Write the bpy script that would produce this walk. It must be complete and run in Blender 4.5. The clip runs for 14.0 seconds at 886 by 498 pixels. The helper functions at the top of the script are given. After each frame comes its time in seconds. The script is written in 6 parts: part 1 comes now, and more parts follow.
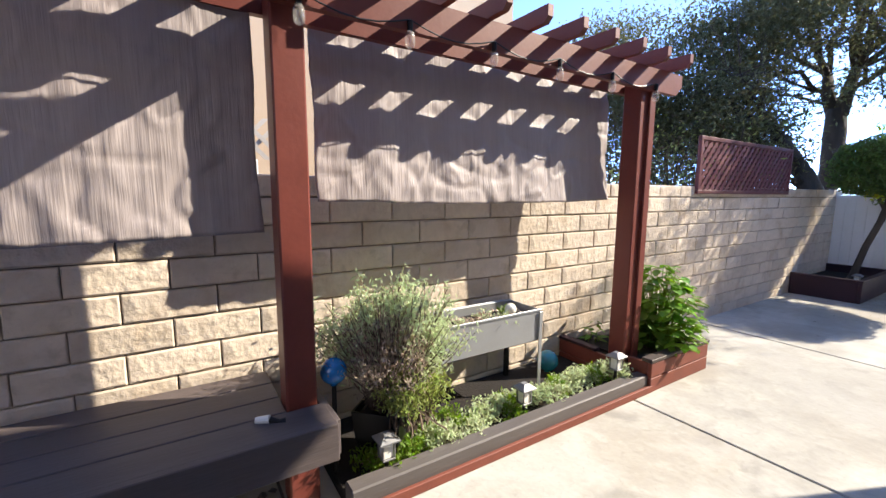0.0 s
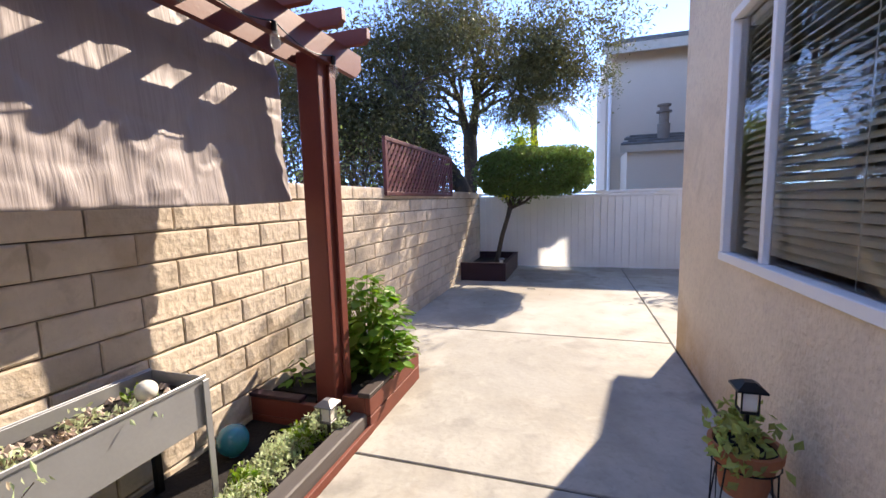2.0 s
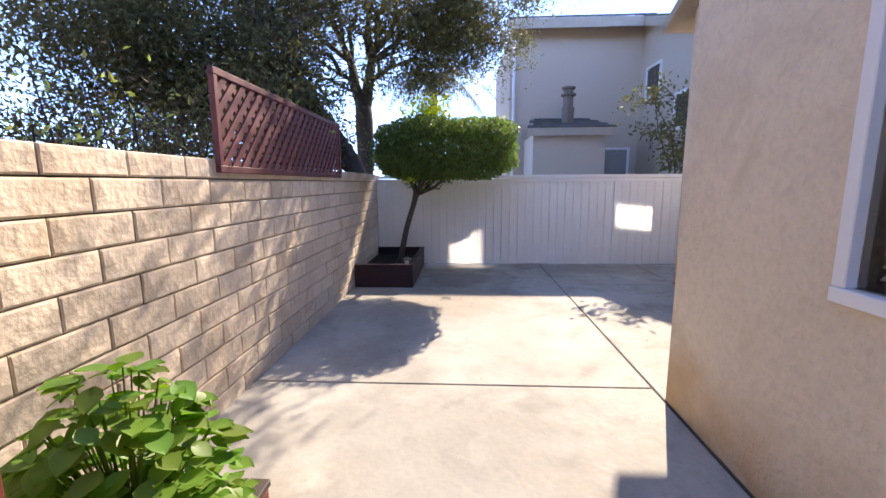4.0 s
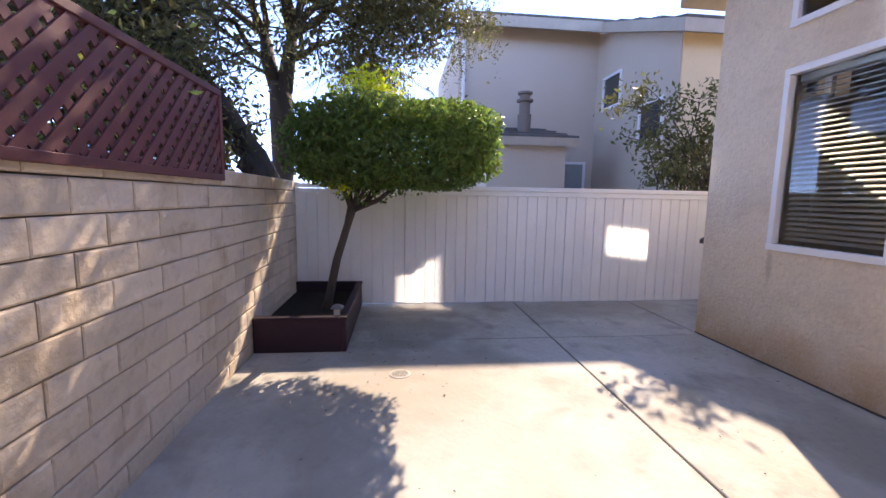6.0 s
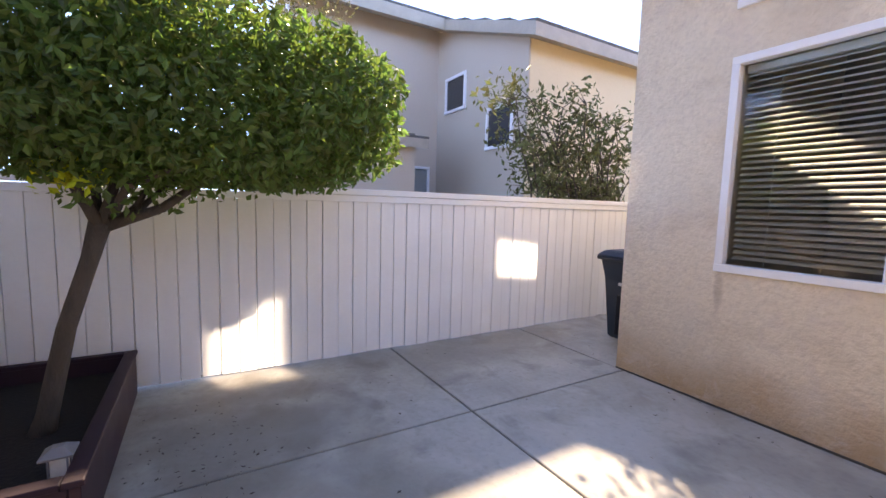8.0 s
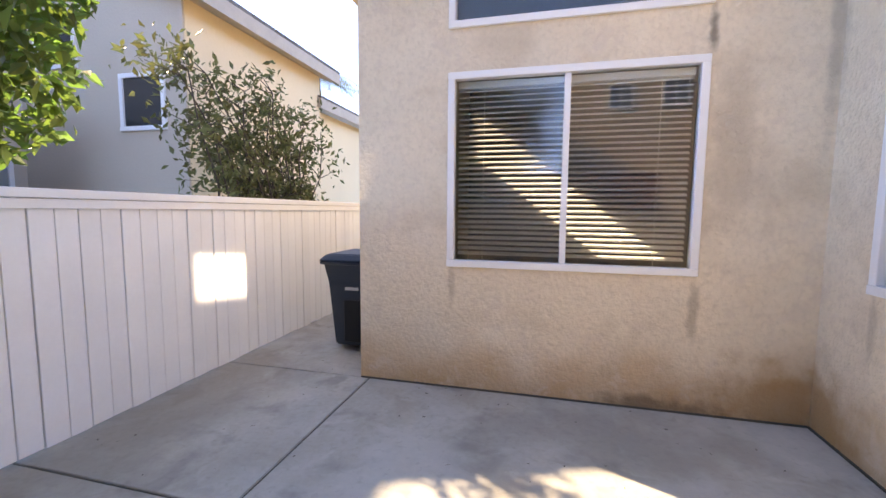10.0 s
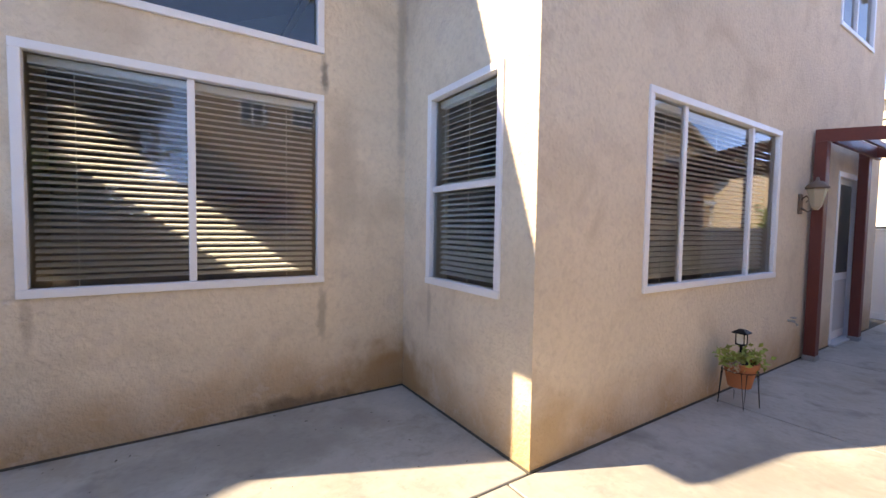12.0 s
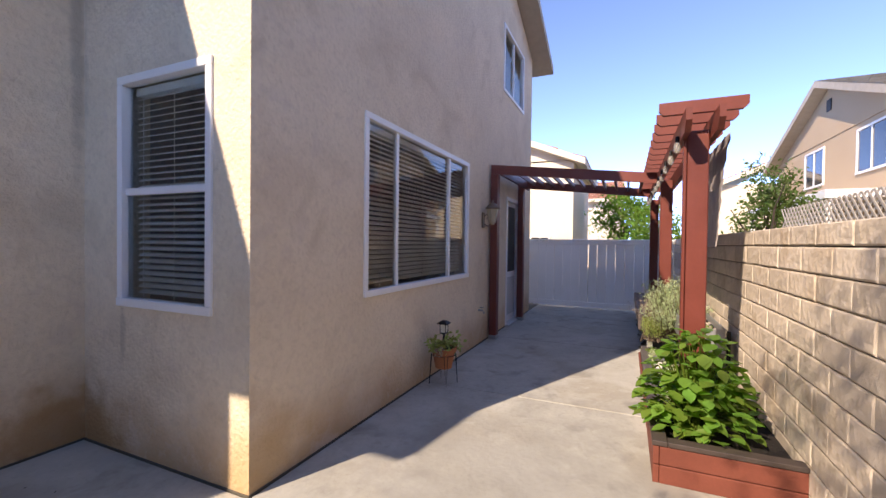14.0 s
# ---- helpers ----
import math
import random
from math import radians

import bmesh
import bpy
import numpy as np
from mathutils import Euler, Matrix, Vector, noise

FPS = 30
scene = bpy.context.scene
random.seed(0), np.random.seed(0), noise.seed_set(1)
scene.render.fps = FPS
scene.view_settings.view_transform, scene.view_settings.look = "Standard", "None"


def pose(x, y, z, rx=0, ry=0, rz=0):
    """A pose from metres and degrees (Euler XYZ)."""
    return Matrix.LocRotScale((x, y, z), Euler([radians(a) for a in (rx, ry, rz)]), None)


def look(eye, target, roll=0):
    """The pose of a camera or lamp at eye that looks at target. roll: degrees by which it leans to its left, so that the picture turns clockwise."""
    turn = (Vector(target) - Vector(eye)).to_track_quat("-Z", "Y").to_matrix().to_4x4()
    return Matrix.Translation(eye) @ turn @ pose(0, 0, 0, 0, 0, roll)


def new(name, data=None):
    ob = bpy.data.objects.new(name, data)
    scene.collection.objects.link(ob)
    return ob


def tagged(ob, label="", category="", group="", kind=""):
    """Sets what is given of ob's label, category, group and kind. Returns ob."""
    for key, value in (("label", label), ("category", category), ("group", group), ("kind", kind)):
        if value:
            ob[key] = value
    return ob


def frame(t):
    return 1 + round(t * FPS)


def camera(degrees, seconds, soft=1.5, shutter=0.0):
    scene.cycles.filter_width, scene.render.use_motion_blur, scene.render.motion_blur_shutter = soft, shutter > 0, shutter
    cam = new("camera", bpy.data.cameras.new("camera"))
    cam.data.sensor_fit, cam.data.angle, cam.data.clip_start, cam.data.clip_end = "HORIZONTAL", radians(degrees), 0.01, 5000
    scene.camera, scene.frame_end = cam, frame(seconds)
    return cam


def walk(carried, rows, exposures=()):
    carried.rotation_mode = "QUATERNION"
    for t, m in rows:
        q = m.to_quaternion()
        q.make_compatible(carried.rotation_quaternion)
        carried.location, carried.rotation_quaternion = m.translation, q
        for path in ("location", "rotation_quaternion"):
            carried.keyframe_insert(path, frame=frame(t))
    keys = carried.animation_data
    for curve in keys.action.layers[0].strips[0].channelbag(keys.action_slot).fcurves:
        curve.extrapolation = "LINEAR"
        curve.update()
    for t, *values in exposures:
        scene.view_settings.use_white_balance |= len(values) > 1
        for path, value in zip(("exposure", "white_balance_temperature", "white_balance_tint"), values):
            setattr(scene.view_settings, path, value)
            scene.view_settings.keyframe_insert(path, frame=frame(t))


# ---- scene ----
cam = camera(93.9, 14.0)
PATH = [
    (0, (-0.029, -0.059, 1.506), (1.04, 1.61, 1.237), 0.4),
    (0.5, (0.092, 0.055, 1.492), (1.453, 1.502, 1.255), -0.0),
    (1, (0.265, 0.224, 1.458), (1.887, 1.376, 1.252), -1.1),
    (1.5, (0.456, 0.321, 1.451), (2.244, 1.191, 1.239), -1.4),
    (2, (0.734, 0.404, 1.438), (2.627, 1.005, 1.209), -1.5),
    (2.5, (1.054, 0.497, 1.426), (2.997, 0.902, 1.177), -1.3),
    (3, (1.455, 0.618, 1.422), (3.419, 0.889, 1.16), -1.1),
    (3.2, (1.623, 0.644, 1.425), (3.588, 0.883, 1.143), -0.9),
    (5.3, (3.503, 1.036, 1.454), (5.484, 0.941, 1.197), 0.3),
    (5.5, (3.698, 1.032, 1.429), (5.679, 0.913, 1.18), 0.5),
    (6, (4.192, 1.066, 1.415), (6.166, 0.852, 1.171), 1.0),
    (6.5, (4.657, 1.052, 1.421), (6.616, 0.726, 1.184), 1.2),
    (7, (5.093, 1.071, 1.417), (7.023, 0.597, 1.187), 1.6),
    (7.2, (5.247, 1.086, 1.424), (7.158, 0.541, 1.2), 1.7),
    (9.3, (6.615, 1.12, 1.392), (7.635, -0.593, 1.228), 1.1),
    (9.5, (6.633, 1.089, 1.386), (7.548, -0.682, 1.223), 1.1),
    (10, (6.733, 1.074, 1.464), (7.214, -0.859, 1.28), 0.5),
    (10.5, (6.758, 1.085, 1.455), (6.788, -0.908, 1.299), 0.6),
    (11, (6.719, 1.133, 1.461), (6.345, -0.827, 1.321), 0.7),
    (11.5, (6.696, 1.188, 1.457), (5.945, -0.662, 1.34), 0.9),
    (12, (6.722, 1.224, 1.473), (5.633, -0.45, 1.374), 0.9),
    (12.5, (6.711, 1.264, 1.482), (5.362, -0.211, 1.405), 1.0),
    (13, (6.688, 1.31, 1.49), (5.131, 0.057, 1.432), 1.0),
    (13.5, (6.661, 1.356, 1.489), (4.941, 0.337, 1.447), 1.0),
    (14, (6.638, 1.427, 1.472), (4.81, 0.617, 1.441), 0.7),
]
walk(cam, [(t, look(eye, target, roll)) for t, eye, target, roll in PATH],
     [(0, 2.4, 7100, 10), (1.5, 2.25, 7500, 14), (3, 2.3, 7800, 17), (4.5, 2.3, 7800, 18), (6.5, 2.5, 8400, 22), (9.5, 3.1, 9900, 16), (11.0, 2.7, 10200, 17), (12.5, 2.42, 8700, 14), (14, 1.76, 8100, 18)])

# ---- light ----
SUN_DIR = Vector((0.9115, -0.4113, 0.7226)).normalized()      # towards the sun
world = bpy.data.worlds.new("world")
scene.world = world
world.use_nodes = True
wn = world.node_tree
sky = wn.nodes.new("ShaderNodeTexSky")
sky.sky_type = "NISHITA"
sky.sun_disc = False
sky.sun_elevation = math.asin(SUN_DIR.z)
sky.sun_rotation = math.atan2(SUN_DIR.x, SUN_DIR.y)
sky.altitude = 6000
sky.air_density, sky.dust_density, sky.ozone_density = 0.42, 0.0, 4.5
wn.links.new(sky.outputs[0], wn.nodes["Background"].inputs[0])
wn.nodes["Background"].inputs[1].default_value = 0.36
sun_data = bpy.data.lights.new("sun", "SUN")
sun_data.energy, sun_data.angle, sun_data.color = 2.2, radians(0.55), (1.0, 0.94, 0.84)
sun = new("sun", sun_data)
sun.matrix_world = look((20, -10, 16), Vector((20, -10, 16)) - SUN_DIR)

# added area lamps in place of sunlight thrown back on to the white fence by the upper casement window's two panes: one
# closed, one ajar
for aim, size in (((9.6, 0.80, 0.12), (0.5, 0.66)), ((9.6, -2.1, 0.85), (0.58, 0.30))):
    gd = bpy.data.lights.new("reflected_sun_lamp", "AREA")
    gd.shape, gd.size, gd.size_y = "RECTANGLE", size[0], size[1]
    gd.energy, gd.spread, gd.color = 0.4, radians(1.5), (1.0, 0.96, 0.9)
    g = new("reflected_sun_lamp", gd)
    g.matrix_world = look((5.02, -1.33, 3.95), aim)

# ---- materials ----
def mat(name, base, rough=0.7, metal=0.0, vary=0.15, scale=6.0, fine=60.0, bump=0.2, dist=0.01, spec=0.4, per_object=0.0, island=0.0, stretch=(1, 1, 1)):
    """A procedural surface: base colour varied at two scales, with fine relief."""
    m = bpy.data.materials.new(name)
    m.use_nodes = True
    t = m.node_tree
    n, l = t.nodes, t.links
    b = n["Principled BSDF"]
    b.inputs["Metallic"].default_value = metal
    b.inputs["Specular IOR Level"].default_value = spec
    co = n.new("ShaderNodeTexCoord")
    mp = n.new("ShaderNodeMapping")
    mp.inputs["Scale"].default_value = stretch
    l.new(co.outputs["Object"], mp.inputs[0])
    big = n.new("ShaderNodeTexNoise")
    big.inputs["Scale"].default_value, big.inputs["Detail"].default_value = scale, 5
    small = n.new("ShaderNodeTexNoise")
    small.inputs["Scale"].default_value, small.inputs["Detail"].default_value = fine, 4
    l.new(mp.outputs[0], big.inputs[0])
    l.new(mp.outputs[0], small.inputs[0])
    add = n.new("ShaderNodeMath")
    add.operation = "MULTIPLY_ADD"
    l.new(small.outputs[0], add.inputs[0])
    add.inputs[1].default_value = 0.5
    l.new(big.outputs[0], add.inputs[2])
    rng = n.new("ShaderNodeMapRange")
    rng.inputs[1].default_value, rng.inputs[2].default_value = 0.22, 1.05
    rng.inputs[3].default_value, rng.inputs[4].default_value = 1 - vary, 1 + vary
    l.new(add.outputs[0], rng.inputs[0])
    value = rng.outputs[0]
    if per_object or island:
        src = n.new("ShaderNodeObjectInfo").outputs["Random"] if per_object else n.new("ShaderNodeNewGeometry").outputs["Random Per Island"]
        r2 = n.new("ShaderNodeMapRange")
        r2.inputs[3].default_value, r2.inputs[4].default_value = 1 - (per_object or island), 1 + (per_object or island)
        l.new(src, r2.inputs[0])
        mul = n.new("ShaderNodeMath")
        mul.operation = "MULTIPLY"
        l.new(value, mul.inputs[0])
        l.new(r2.outputs[0], mul.inputs[1])
        value = mul.outputs[0]
    hsv = n.new("ShaderNodeHueSaturation")
    hsv.inputs["Color"].default_value = (*base, 1)
    l.new(value, hsv.inputs["Value"])
    l.new(hsv.outputs[0], b.inputs["Base Color"])
    rr = n.new("ShaderNodeMapRange")
    rr.inputs[3].default_value, rr.inputs[4].default_value = max(0.02, rough - 0.08), min(1, rough + 0.08)
    l.new(big.outputs[0], rr.inputs[0])
    l.new(rr.outputs[0], b.inputs["Roughness"])
    if bump:
        bp = n.new("ShaderNodeBump")
        bp.inputs["Strength"].default_value, bp.inputs["Distance"].default_value = bump, dist
        l.new(small.outputs[0], bp.inputs["Height"])
        l.new(bp.outputs[0], b.inputs["Normal"])
    return m


def leafy(name, base, rough=0.5, through_light=0.35, vary=0.35):
    """Leaves: colour by leaf, and light that comes through from behind."""
    m = bpy.data.materials.new(name)
    m.use_nodes = True
    n, l = m.node_tree.nodes, m.node_tree.links
    b = n["Principled BSDF"]
    b.inputs["Roughness"].default_value = rough
    b.inputs["Specular IOR Level"].default_value = 0.35
    geo = n.new("ShaderNodeNewGeometry")
    r = n.new("ShaderNodeMapRange")
    r.inputs[3].default_value, r.inputs[4].default_value = 1 - vary, 1 + vary
    l.new(geo.outputs["Random Per Island"], r.inputs[0])
    r2 = n.new("ShaderNodeMapRange")
    r2.inputs[3].default_value, r2.inputs[4].default_value = 0.475, 0.525
    l.new(geo.outputs["Random Per Island"], r2.inputs[0])
    hsv = n.new("ShaderNodeHueSaturation")
    hsv.inputs["Color"].default_value = (*base, 1)
    l.new(r.outputs[0], hsv.inputs["Value"])
    l.new(r2.outputs[0], hsv.inputs["Hue"])
    l.new(hsv.outputs[0], b.inputs["Base Color"])
    tr = n.new("ShaderNodeBsdfTranslucent")
    br = n.new("ShaderNodeHueSaturation")
    br.inputs["Saturation"].default_value, br.inputs["Value"].default_value = 1.15, 1.6
    l.new(hsv.outputs[0], br.inputs["Color"])
    l.new(br.outputs[0], tr.inputs[0])
    mix = n.new("ShaderNodeMixShader")
    mix.inputs[0].default_value = through_light
    l.new(b.outputs[0], mix.inputs[1])
    l.new(tr.outputs[0], mix.inputs[2])
    l.new(mix.outputs[0], n["Material Output"].inputs[0])
    return m


def stained(m, low, high, colour, amount=0.75, patch=2.0):
    """Adds a water stain that rises unevenly from the ground to a wavering height."""
    n, l = m.node_tree.nodes, m.node_tree.links
    b = n["Principled BSDF"]
    old = b.inputs["Base Color"].links[0].from_socket
    geo = n.new("ShaderNodeNewGeometry")
    sep = n.new("ShaderNodeSeparateXYZ")
    l.new(geo.outputs["Position"], sep.inputs[0])
    no = n.new("ShaderNodeTexNoise")
    no.inputs["Scale"].default_value, no.inputs["Detail"].default_value = patch, 6
    l.new(geo.outputs["Position"], no.inputs[0])
    ad = n.new("ShaderNodeMath")
    ad.operation = "MULTIPLY_ADD"
    l.new(no.outputs[0], ad.inputs[0])
    ad.inputs[1].default_value = -0.9
    l.new(sep.outputs[2], ad.inputs[2])
    r = n.new("ShaderNodeMapRange")
    r.interpolation_type = "SMOOTHSTEP"
    r.inputs[1].default_value, r.inputs[2].default_value = low, high
    r.inputs[3].default_value, r.inputs[4].default_value = amount, 0
    l.new(ad.outputs[0], r.inputs[0])
    mx = n.new("ShaderNodeMix")
    mx.data_type = "RGBA"
    l.new(r.outputs[0], mx.inputs[0])
    l.new(old, mx.inputs[6])
    mx.inputs[7].default_value = (*colour, 1)
    l.new(mx.outputs[2], b.inputs["Base Color"])
    return m


def pane(name, tint, ior=1.75, rough=0.0):
    m = bpy.data.materials.new(name)
    m.use_nodes = True
    n, l = m.node_tree.nodes, m.node_tree.links
    n.remove(n["Principled BSDF"])
    tr = n.new("ShaderNodeBsdfTransparent")
    tr.inputs[0].default_value = (*tint, 1)
    gl = n.new("ShaderNodeBsdfGlossy")
    gl.inputs["Roughness"].default_value = rough
    fr = n.new("ShaderNodeFresnel")
    fr.inputs[0].default_value = ior
    mix = n.new("ShaderNodeMixShader")
    l.new(fr.outputs[0], mix.inputs[0])
    l.new(tr.outputs[0], mix.inputs[1])
    l.new(gl.outputs[0], mix.inputs[2])
    l.new(mix.outputs[0], n["Material Output"].inputs[0])
    return m


STUCCO = stained(mat("stucco", (0.74, 0.63, 0.49), 0.92, vary=0.12, scale=1.4, fine=36, bump=1.0, dist=0.014, spec=0.2), -0.55, 0.12, (0.46, 0.26, 0.11), 0.7)
STUCCO_GREY = mat("stucco_grey", (0.56, 0.475, 0.39), 0.92, vary=0.06, scale=1.0, fine=30, bump=0.4, spec=0.2)
STUCCO_CREAM = mat("stucco_cream", (0.72, 0.58, 0.38), 0.92, vary=0.06, scale=1.0, fine=30, bump=0.4, spec=0.2)
STUCCO_PALE = mat("stucco_pale", (0.78, 0.68, 0.55), 0.92, vary=0.05, scale=1.0, fine=30, bump=0.4, spec=0.2)
STUCCO_TAN = mat("stucco_tan", (0.50, 0.37, 0.25), 0.92, vary=0.05, scale=1.0, fine=30, bump=0.4, spec=0.2)
CONCRETE = mat("concrete", (0.40, 0.385, 0.345), 0.85, vary=0.22, scale=1.7, fine=24, bump=0.5, dist=0.005, spec=0.25)
JOINT = mat("joint_dirt", (0.10, 0.09, 0.075), 0.95, bump=0.4)
BLOCK = mat("split_block", (0.60, 0.512, 0.42), 0.93, vary=0.16, scale=5, fine=17, bump=0.85, dist=0.016, spec=0.15, per_object=0.12)
MORTAR = mat("mortar", (0.19, 0.155, 0.115), 0.95, bump=0.4, spec=0.1)
REDWOOD = mat("red_paint", (0.15, 0.034, 0.024), 0.48, vary=0.2, scale=5, fine=50, bump=0.25, dist=0.003, spec=0.45, per_object=0.1)
REDWORN = mat("red_paint_faded", (0.165, 0.046, 0.03), 0.65, vary=0.25, scale=7, fine=60, bump=0.3, dist=0.003, per_object=0.1)
LATTICE = mat("lattice_paint", (0.135, 0.045, 0.05), 0.55, vary=0.25, scale=6, fine=50, bump=0.2, dist=0.003, per_object=0.12)
DARKCAP = mat("dark_stained_cap", (0.058, 0.043, 0.038), 0.6, vary=0.25, scale=5, bump=0.3, dist=0.003, stretch=(0.4, 3, 3))
MAROON = mat("maroon_paint", (0.028, 0.010, 0.018), 0.6, vary=0.2, scale=6, bump=0.2, dist=0.003)
GREYWOOD = mat("weathered_wood", (0.105, 0.092, 0.088), 0.6, vary=0.3, scale=4, fine=40, bump=0.4, dist=0.004, stretch=(0.25, 3, 3), per_object=0.1)
BENCHWOOD = mat("dark_stained_wood", (0.085, 0.068, 0.066), 0.55, vary=0.3, scale=4, fine=40, bump=0.4, dist=0.004, stretch=(0.25, 3, 3), per_object=0.1)
WHITEWOOD = mat("white_fence_paint", (0.855, 0.86, 0.85), 0.55, vary=0.05, scale=3, fine=40, bump=0.15, dist=0.003, per_object=0.025)
VINYL = mat("white_vinyl", (0.82, 0.82, 0.83), 0.35, vary=0.03, bump=0.0)
SLAT = mat("blind_slat", (0.90, 0.895, 0.87), 0.5, vary=0.05, bump=0.0)
DARKROOM = mat("room_paint", (0.31, 0.305, 0.29), 0.9, bump=0.0)
GLASS = pane("window_glass", (0.95, 0.97, 0.96), 1.6)
SCREEN = mat("dark_screen", (0.02, 0.022, 0.025), 0.5, bump=0.0)
FABRIC = mat("shade_cloth", (0.32, 0.275, 0.27), 0.6, vary=0.15, scale=3, fine=22, bump=0.6, dist=0.006, spec=0.55, stretch=(3.4, 1, 0.12))
SOIL = mat("soil", (0.015, 0.012, 0.011), 0.95, vary=0.5, scale=12, fine=50, bump=0.6, dist=0.01)
BARK = mat("bark", (0.075, 0.06, 0.048), 0.9, vary=0.35, scale=8, fine=50, bump=1.0, dist=0.01, stretch=(2, 2, 0.6))
LEAF_HEDGE = leafy("hedge_leaf", (0.11, 0.165, 0.05), 0.4, 0.48)
LEAF_BIG = leafy("olive_leaf", (0.115, 0.115, 0.055), 0.55, 0.35)
LEAF_DARK = leafy("shrub_leaf", (0.12, 0.125, 0.05), 0.5, 0.25)
LEAF_HYDR = leafy("hydrangea_leaf", (0.145, 0.26, 0.045), 0.45, 0.4, 0.25)
LEAF_LAV = leafy("lavender_leaf", (0.43, 0.49, 0.31), 0.7, 0.45, 0.3)
LEAF_DRY = leafy("dry_twig", (0.38, 0.30, 0.24), 0.8, 0.15, 0.3)
LEAF_GREY = leafy("grey_green_leaf", (0.47, 0.52, 0.34), 0.6, 0.35, 0.3)
LEAF_NEW = leafy("new_growth_leaf", (0.50, 0.54, 0.08), 0.5, 0.5, 0.25)
LEAF_BROWN = leafy("brown_leaf", (0.15, 0.115, 0.075), 0.7, 0.25, 0.4)
TWIG = mat("dry_brown_twig", (0.13, 0.095, 0.07), 0.9, vary=0.3, bump=0.0)
LEAF_SPILL = leafy("yellow_green_sprig", (0.30, 0.35, 0.12), 0.6, 0.4, 0.3)
LEAF_LIME = leafy("lime_leaf", (0.17, 0.26, 0.045), 0.5, 0.4, 0.25)
STEEL = mat("galvanised_steel", (0.34, 0.35, 0.365), 0.45, metal=0.55, vary=0.08, scale=9, bump=0.05)
IRON = mat("dark_iron", (0.02, 0.02, 0.022), 0.45, metal=0.6, bump=0.05)
BIN = mat("navy_plastic", (0.022, 0.032, 0.05), 0.5, vary=0.1, bump=0.1, dist=0.002)
TERRA = mat("terracotta", (0.42, 0.16, 0.075), 0.85, vary=0.15, bump=0.15, dist=0.003)
BLUE = mat("blue_glaze", (0.015, 0.16, 0.42), 0.12, vary=0.6, scale=9, fine=25, bump=0.0, spec=0.6)
TEAL = mat("teal_glaze", (0.02, 0.19, 0.28), 0.15, vary=0.4, scale=9, fine=25, bump=0.0, spec=0.6)
ROOFTILE = mat("grey_roof_tile", (0.13, 0.125, 0.12), 0.85, vary=0.2, island=0.2, bump=0.4)
REDTILE = mat("red_roof_tile", (0.36, 0.16, 0.10), 0.85, vary=0.15, island=0.2, bump=0.3)
TRIM = mat("tan_trim", (0.42, 0.36, 0.29), 0.8, bump=0.2)
FROST = mat("frosted_lamp_glass", (0.75, 0.73, 0.66), 0.25, bump=0.0, spec=0.6)
STONE = mat("pale_stone", (0.5, 0.45, 0.38), 0.9, vary=0.2, scale=20, bump=0.5)
GREYPAINT = mat("pale_grey_paint", (0.55, 0.56, 0.57), 0.5, vary=0.04, bump=0.05)
FLUE = mat("weathered_flue", (0.19, 0.155, 0.13), 0.7, metal=0.2, bump=0.1)
GROUND = mat("bare_earth", (0.20, 0.17, 0.12), 0.95, vary=0.3, scale=0.6, fine=8, bump=0.5)
BULB = mat("bulb_glass", (0.7, 0.7, 0.68), 0.12, vary=0.02, bump=0, spec=0.8)
BULB.node_tree.nodes["Principled BSDF"].inputs["Alpha"].default_value = 0.22
LAMPGREY = mat("lamp_grey_metal", (0.22, 0.22, 0.23), 0.5, metal=0.4, bump=0.05)
LAMPTAN = mat("lantern_tan_glass", (0.40, 0.34, 0.25), 0.3, bump=0.0)


def blotched(m, colour, amount, scale, lo, hi):
    """Lays uneven patches of another colour over a surface."""
    n, l = m.node_tree.nodes, m.node_tree.links
    b = n["Principled BSDF"]
    old = b.inputs["Base Color"].links[0].from_socket
    geo = n.new("ShaderNodeNewGeometry")
    no = n.new("ShaderNodeTexNoise")
    no.inputs["Scale"].default_value, no.inputs["Detail"].default_value, no.inputs["Distortion"].default_value = scale, 8, 0.6
    mp = n.new("ShaderNodeMapping")
    mp.inputs["Location"].default_value = (3.7 * scale, 1.1, 0)
    l.new(geo.outputs["Position"], mp.inputs[0])
    l.new(mp.outputs[0], no.inputs[0])
    r = n.new("ShaderNodeMapRange")
    r.interpolation_type = "SMOOTHSTEP"
    r.inputs[1].default_value, r.inputs[2].default_value = lo, hi
    r.inputs[3].default_value, r.inputs[4].default_value = 0, amount
    l.new(no.outputs[0], r.inputs[0])
    mx = n.new("ShaderNodeMix")
    mx.data_type = "RGBA"
    l.new(r.outputs[0], mx.inputs[0])
    l.new(old, mx.inputs[6])
    mx.inputs[7].default_value = (*colour, 1)
    l.new(mx.outputs[2], b.inputs["Base Color"])
    return m


